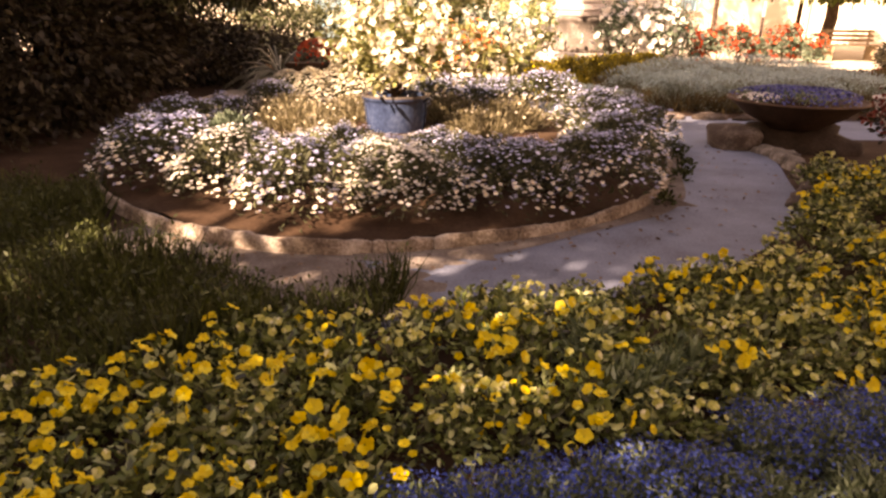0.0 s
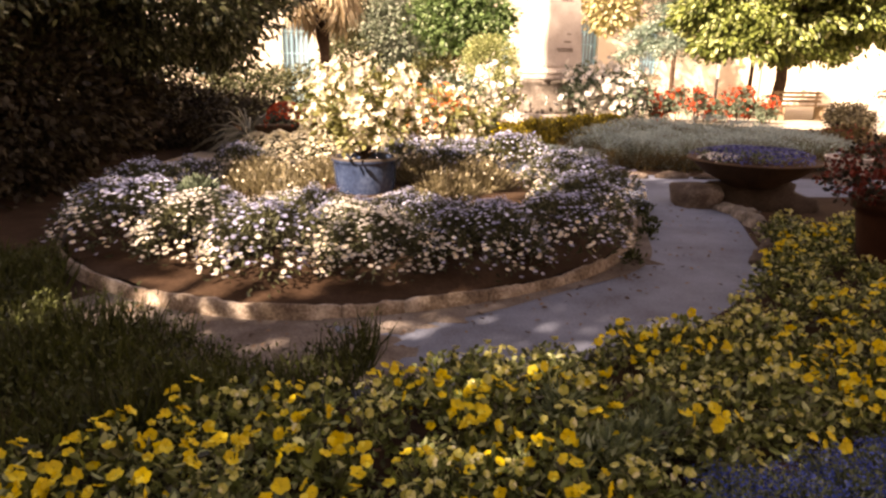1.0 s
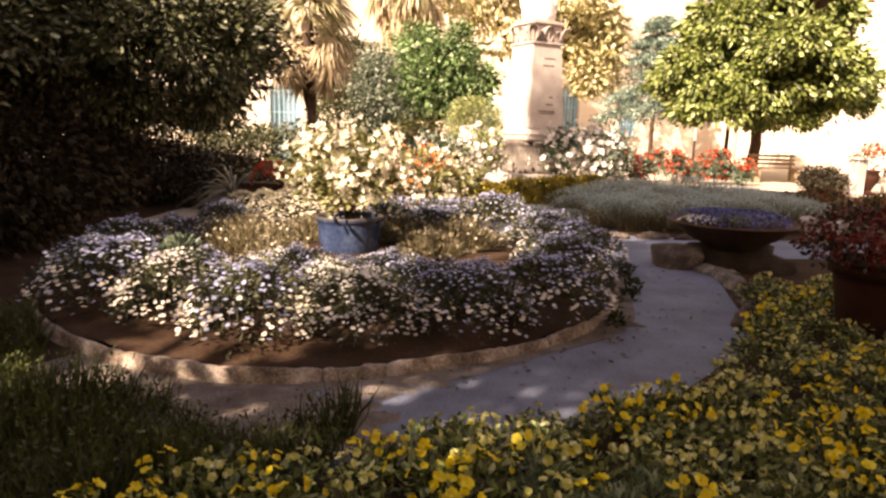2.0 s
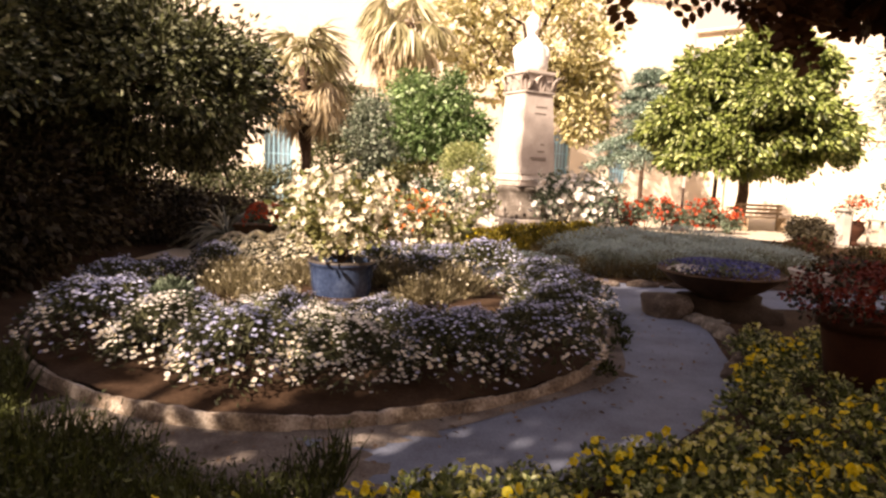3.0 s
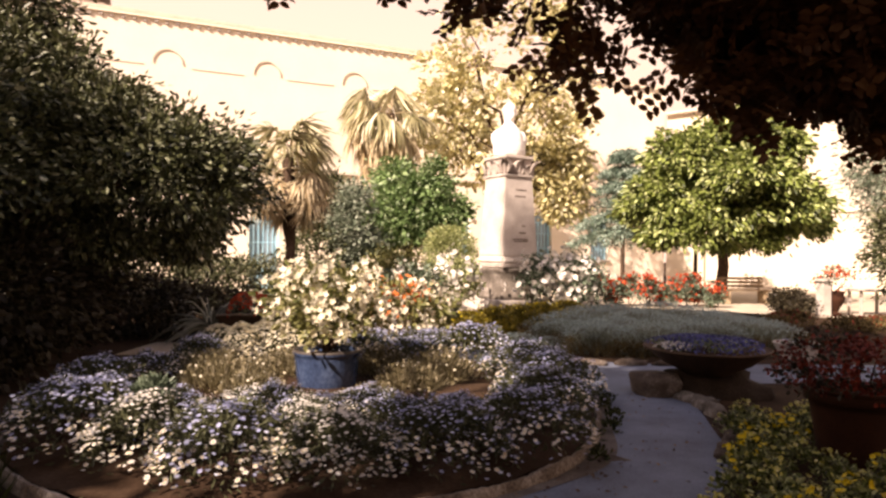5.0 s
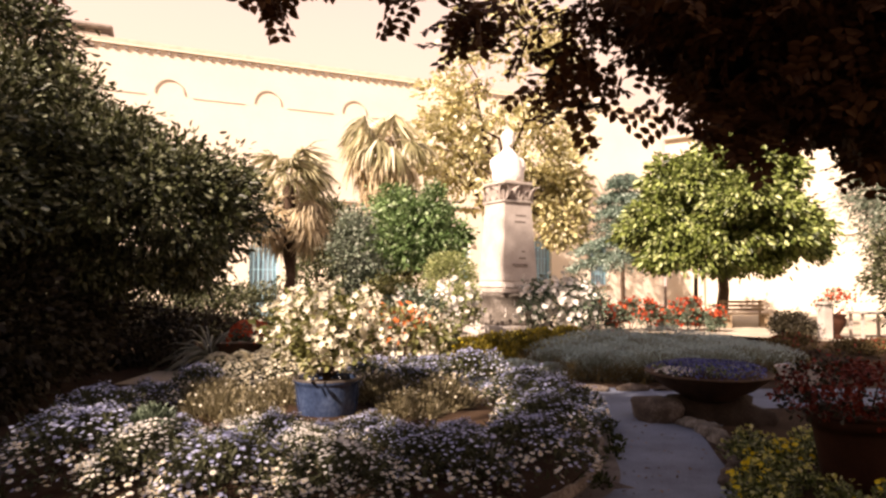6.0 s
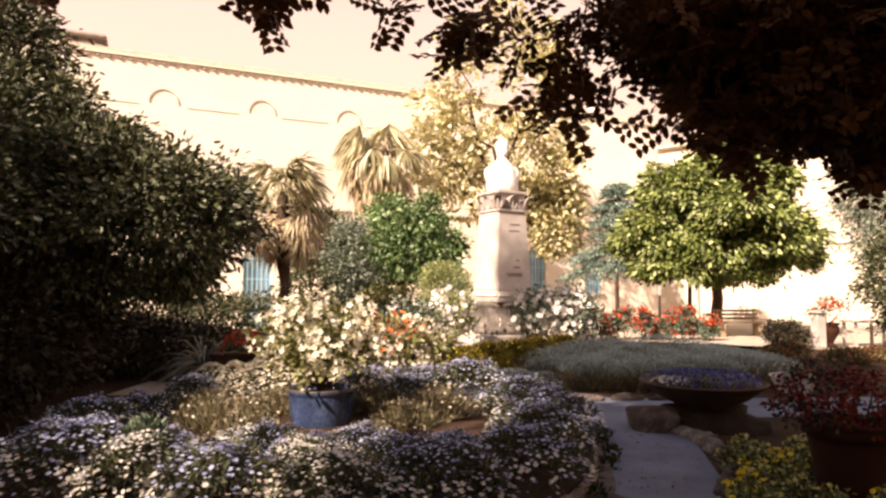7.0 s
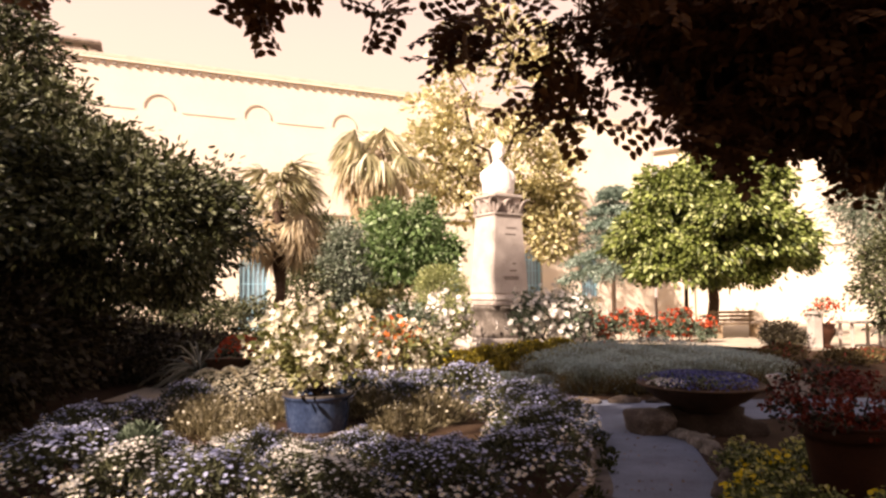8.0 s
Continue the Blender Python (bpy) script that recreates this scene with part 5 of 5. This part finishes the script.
def window_in(ob, s, sill, w, top, bars=True):
    win = part("window", box(bmesh.new(), (w, 0.04, top - sill + w / 2 - 0.02), (s, 0.32, sill), 0.0), GLASS, ob)
    solid("sill", (w + 0.2, 0.22, 0.08), (s, -0.02, sill - 0.08), STONE, win, 0.02)
    for x in (-w / 2 + 0.04, w / 2 - 0.04):
        solid("frame", (0.07, 0.08, top - sill + w * 0.25), (s + x, 0.25, sill), BLUEM, win, 0.01)
    solid("transom", (w, 0.07, 0.07), (s, 0.25, top), BLUEM, win, 0.01)
    if bars:
        n = 6
        for i in range(1, n):
            solid("bar", (0.035, 0.035, top - sill + w * 0.28), (s - w / 2 + w * i / n, 0.1, sill), BLUEM, win, 0.008)
        for k in (0.3, 0.7):
            solid("cross_bar", (w, 0.03, 0.03), (s, 0.1, sill + (top - sill) * k), BLUEM, win, 0.006)
    bm = bmesh.new()
    n = 12
    for k in range(n):
        t = math.pi * (k + 0.5) / n
        box(bm, (w / 2 * math.pi / n * 1.25, 0.12, 0.15), (0, 0, -0.075), 0.01)
        vs = [v for v in bm.verts if not v.tag]
        bmesh.ops.transform(bm, matrix=Matrix.Translation((s - math.cos(t) * (w / 2 + 0.1), -0.03, top + math.sin(t) * (w / 2 + 0.1))) @ pose(0, 0, 0, 0, -90 + math.degrees(t), 0), verts=vs)
        for v in vs:
            v.tag = True
    part("arch_stones", bm, TRIMM, win)
    return win


# main facade, nearer at its left end
A, B = (-14.3, 22.0), (10.8, 33.5)
FL = math.hypot(B[0] - A[0], B[1] - A[1])
low_open = [(s, 1.0, 1.0, 2.9) for s in (1.6, 4.6)] + [(7.7, 0.0, 1.1, 2.6), (10.9, 1.1, 1.0, 2.9), (16.1, 1.3, 1.0, 2.95), (20.35, 1.25, 1.05, 2.95), (23.6, 1.25, 1.05, 2.95)]
front, FL = facade("main_building", "long pale plastered two-storey building with blue-barred arched windows", A, B, 9.88, low_open, 4.6)
for s, sill, w, top in low_open:
    window_in(front, s, sill, w, top)
for s in (0.7, 4.2, 7.75, 11.25, 14.7, 18.2, 21.7):
    # upper blind arches with hood mouldings
    bm = bmesh.new()
    n = 14
    for k in range(n):
        t = math.pi * (k + 0.5) / n
        vs0 = set(bm.verts)
        box(bm, (0.15, 0.028, 0.05), (0, 0, -0.025), 0.006)
        bmesh.ops.transform(bm, matrix=Matrix.Translation((s - math.cos(t) * 0.5, -0.03, 8.34 + math.sin(t) * 0.5)) @ pose(0, 0, 0, 0, -90 + math.degrees(t), 0), verts=[v for v in bm.verts if v not in vs0])
    part("hood_mould", bm, TRIMM, front)
for s0, s1 in ((1.4, 3.4), (5.0, 6.9), (8.5, 10.4), (12.0, 13.9), (15.4, 17.3), (18.9, 20.8)):
    solid("impost_band", (s1 - s0, 0.025, 0.05), ((s0 + s1) / 2, -0.0115, 8.2), TRIMM, front, 0.02)
solid("cornice", (FL + 0.2, 0.1, 0.1), (FL / 2, -0.048, 9.88), WALLM, front, 0.02)
for i in range(int(FL / 0.36)):
    solid("modillion", (0.13, 0.07, 0.09), (0.2 + i * 0.36, -0.035, 9.75 + 0.012 * math.sin(i * 2.7)), SHADE_STONE, front, 0.015)
solid("roof", (FL + 0.3, 6.0, 0.16), (FL / 2, 2.95, 9.98), ROOFM, front, 0.03)

# taller pavilion at the left
pav = thing("pavilion", "taller end pavilion with banded cornice", "building", (-19.1, 20.6, 0), math.degrees(math.atan2(B[1] - A[1], B[0] - A[0])), kind="structure")
solid("wall", (7.2, 6, 9.9), (3.3, 2.7, 0), WALLM, pav, 0.02)
for z, d, h in ((9.95, 0.12, 0.08), (10.2, 0.2, 0.1), (10.5, 0.3, 0.13)):
    solid("cornice_band", (7.2 + 2 * d, 6 + 2 * d, h), (3.3, 2.7, z), SHADE_STONE, pav, 0.04)
solid("parapet", (7.0, 5.8, 0.62), (3.3, 2.7, 9.9), WALLM, pav, 0.02)

# right wing
C, D = (10.9, 33.4), (30.0, 17.0)
right_open = [(2.35, 0.0, 0.95, 1.9), (12.0, 0.0, 1.3, 2.2), (16.5, 1.0, 1.0, 2.6)]
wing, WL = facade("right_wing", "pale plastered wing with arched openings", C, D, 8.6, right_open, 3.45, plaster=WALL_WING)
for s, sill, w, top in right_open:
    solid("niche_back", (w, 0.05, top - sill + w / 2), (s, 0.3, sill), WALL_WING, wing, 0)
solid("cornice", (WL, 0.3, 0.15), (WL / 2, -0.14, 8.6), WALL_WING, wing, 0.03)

# ---- overhanging carob tree, and unseen trees added behind to shape sun and shade ----


def pinnate(g, pos, axis, size):
    """Compound leaves: pairs of oval leaflets along a stalk."""
    chunks = []
    x = unit(axis)
    z = unit(np.array((0, 0, 1.0)) + g.normal(size=x.shape) * 0.5)
    y = unit(np.cross(z, x))
    n = len(pos)
    s = np.broadcast_to(size, (n,))[:, None]
    for k in range(5):
        for sgn in (-1, 1):
            p = pos + x * s * (0.2 + 0.19 * k)
            chunks.append(spread(OVAL, p, y * sgn + x * 0.45 + g.normal(size=x.shape) * 0.12, s[:, 0] * 0.3 * g.uniform(0.85, 1.15, n), g, 0.62, np.cross(x, y)))
    chunks.append(spread(BLADE, pos, x, s[:, 0] * 1.0, g, 0.02))
    return chunks


car = thing("carob_tree", "carob tree with dark oval leaflets on overhanging branches", "tree", (3.4, -0.6, 0))
g = np.random.default_rng(90)
O = np.array((3.4, -0.6, 0))
wood = [tube(wander((0, 0, 0), (-0.1, 0.3, 2.2), g, 0.05, 7), np.linspace(0.26, 0.18, 7), 12)]
tops = []
limbs = [((2.4, 2.3, 2.75), 0.09), ((1.5, 2.3, 2.6), 0.07), ((3.3, 2.8, 2.9), 0.09), ((0.7, 2.4, 2.75), 0.05), ((1.9, 1.2, 3.4), 0.08), ((0.3, 1.6, 3.3), 0.06), ((4.2, 2.0, 3.2), 0.08), ((-0.6, 1.9, 2.95), 0.03), ((-1.6, 2.2, 2.98), 0.03), ((-0.3, 3.0, 4.9), 0.06), ((3.2, 4.6, 5.0), 0.09), ((4.4, 4.0, 4.9), 0.08)]
for e, r in limbs:
    wood.append(tube(wander((-0.1, 0.3, 2.2), np.array(e) - O, g, 0.06, 8), np.linspace(r, r * 0.2, 8), 8))
part("trunk", wood, BARK, car)
pos, axis = [], []


def foliage_box(c, r, n):
    p = np.array(c) + unit(g.normal(size=(n, 3))) * np.array(r) * g.uniform(0.2, 1, (n, 1)) ** 0.5
    pos.append(p - O)
    axis.append(g.normal(size=(n, 3)) * np.array((1, 1, 0.6)) + np.array((0, 0, -0.6)))


# boxes near z 5 are unseen canopy added to shade the right side
for c, r, n in (((2.25, 2.5, 2.58), (1.4, 0.7, 0.55), 2600), ((2.6, 3.4, 3.2), (1.9, 0.8, 0.8), 2100), ((3.9, 2.6, 2.75), (1.3, 0.8, 0.65), 800),
                ((1.3, 2.5, 2.6), (0.6, 0.5, 0.38), 560), ((1.05, 2.4, 2.5), (0.33, 0.32, 0.2), 260), ((1.35, 2.4, 2.22), (0.28, 0.25, 0.12), 240), ((1.85, 2.45, 2.2), (0.4, 0.4, 0.18), 300),
                ((1.09, 2.4, 2.12), (0.07, 0.1, 0.14), 34), ((0.9, 2.4, 2.16), (0.1, 0.12, 0.12), 14), ((0.46, 2.4, 2.27), (0.12, 0.14, 0.14), 36), ((0.62, 2.4, 2.5), (0.16, 0.2, 0.12), 34),
                ((0.25, 2.4, 2.53), (0.22, 0.2, 0.11), 34), ((0.06, 2.35, 2.42), (0.09, 0.12, 0.16), 12), ((-0.13, 2.3, 2.56), (0.15, 0.15, 0.1), 9), ((-0.68, 2.3, 2.63), (0.11, 0.12, 0.09), 26), ((-1.66, 2.4, 2.74), (0.14, 0.15, 0.06), 12),
                ((1.7, 2.4, 2.02), (0.1, 0.15, 0.14), 40), ((2.75, 2.6, 2.4), (1.0, 0.4, 0.22), 320), ((3.1, 2.6, 2.3), (0.9, 0.5, 0.22), 340), ((3.4, 4.6, 5.0), (2.2, 1.9, 0.5), 1300), ((1.5, 2.0, 3.2), (1.7, 1.5, 0.6), 700), ((-0.3, 3.0, 4.9), (1.1, 0.9, 0.3), 300)):
    foliage_box(c, r, n)
part("crown", pinnate(g, np.concatenate(pos), np.concatenate(axis), 0.17), L_CAROB, car)
# added shadow casters out of view; gaps between crowns let sun patches through
for seed, at, label, crowns in (
        (91, (-3.4, -3.0, 0), "unseen tall dark tree added behind the path to cast shade", [((-0.15, 1.0, 4.8), (1.65, 1.6, 2.0), 106, 45, 0.28, 0.25), ((-0.35, 1.0, 9.3), (1.85, 1.8, 2.7), 120, 50, 0.36, 0.3), ((1.5, 1.0, 7.4), (2.0, 1.6, 2.4), 175, 50, 0.36, 0.3)]),
        (92, (-5.4, -4.0, 0), "unseen very tall dark tree added behind the path to cast shade", [((-2.35, 1.0, 15.6), (2.6, 1.8, 2.0), 230, 50, 0.36, 0.32)]),
        (93, (-14.2, -2.6, 0), "unseen dark tree added beyond the large bush to cast shade", [((1.0, 0.6, 9.4), (2.1, 2.0, 3.2), 190, 50, 0.36, 0.3), ((3.6, 2.0, 6.4), (2.1, 1.5, 1.6), 170, 50, 0.3, 0.28), ((0.5, 0.0, 21.5), (0.5, 0.6, 0.95), 60, 50, 0.2, 0.25)]),
        (94, (-10.2, -2.8, 0), "unseen low dark tree added behind the path to cast shade", [((1.15, 0.8, 4.8), (1.95, 1.5, 2.0), 320, 50, 0.28, 0.27)])):
    tree("shade_tree", label, at, (0.05, 0.1, 2.4), 0.16, crowns, L_BUSH, seed, limbs=6)

# plain unseen walls added behind and beside the path to hold back sky light
for x, y, turn, length in ((0.0, -8.2, 0, 36.0), (-18.0, 2.0, 90, 20.4), (18.0, 2.0, 90, 20.4)):
    wall = thing("garden_wall", "unseen plain high rubble-stone wall added to cut sky light", "wall", (x, y, 0), turn, kind="structure")
    solid("masonry", (length, 0.4, 4.6), (0, 0, 0), ROCKM, wall, 0.03)
    solid("coping", (length, 0.52, 0.12), (0, 0, 4.6), ROCKM, wall, 0.02)
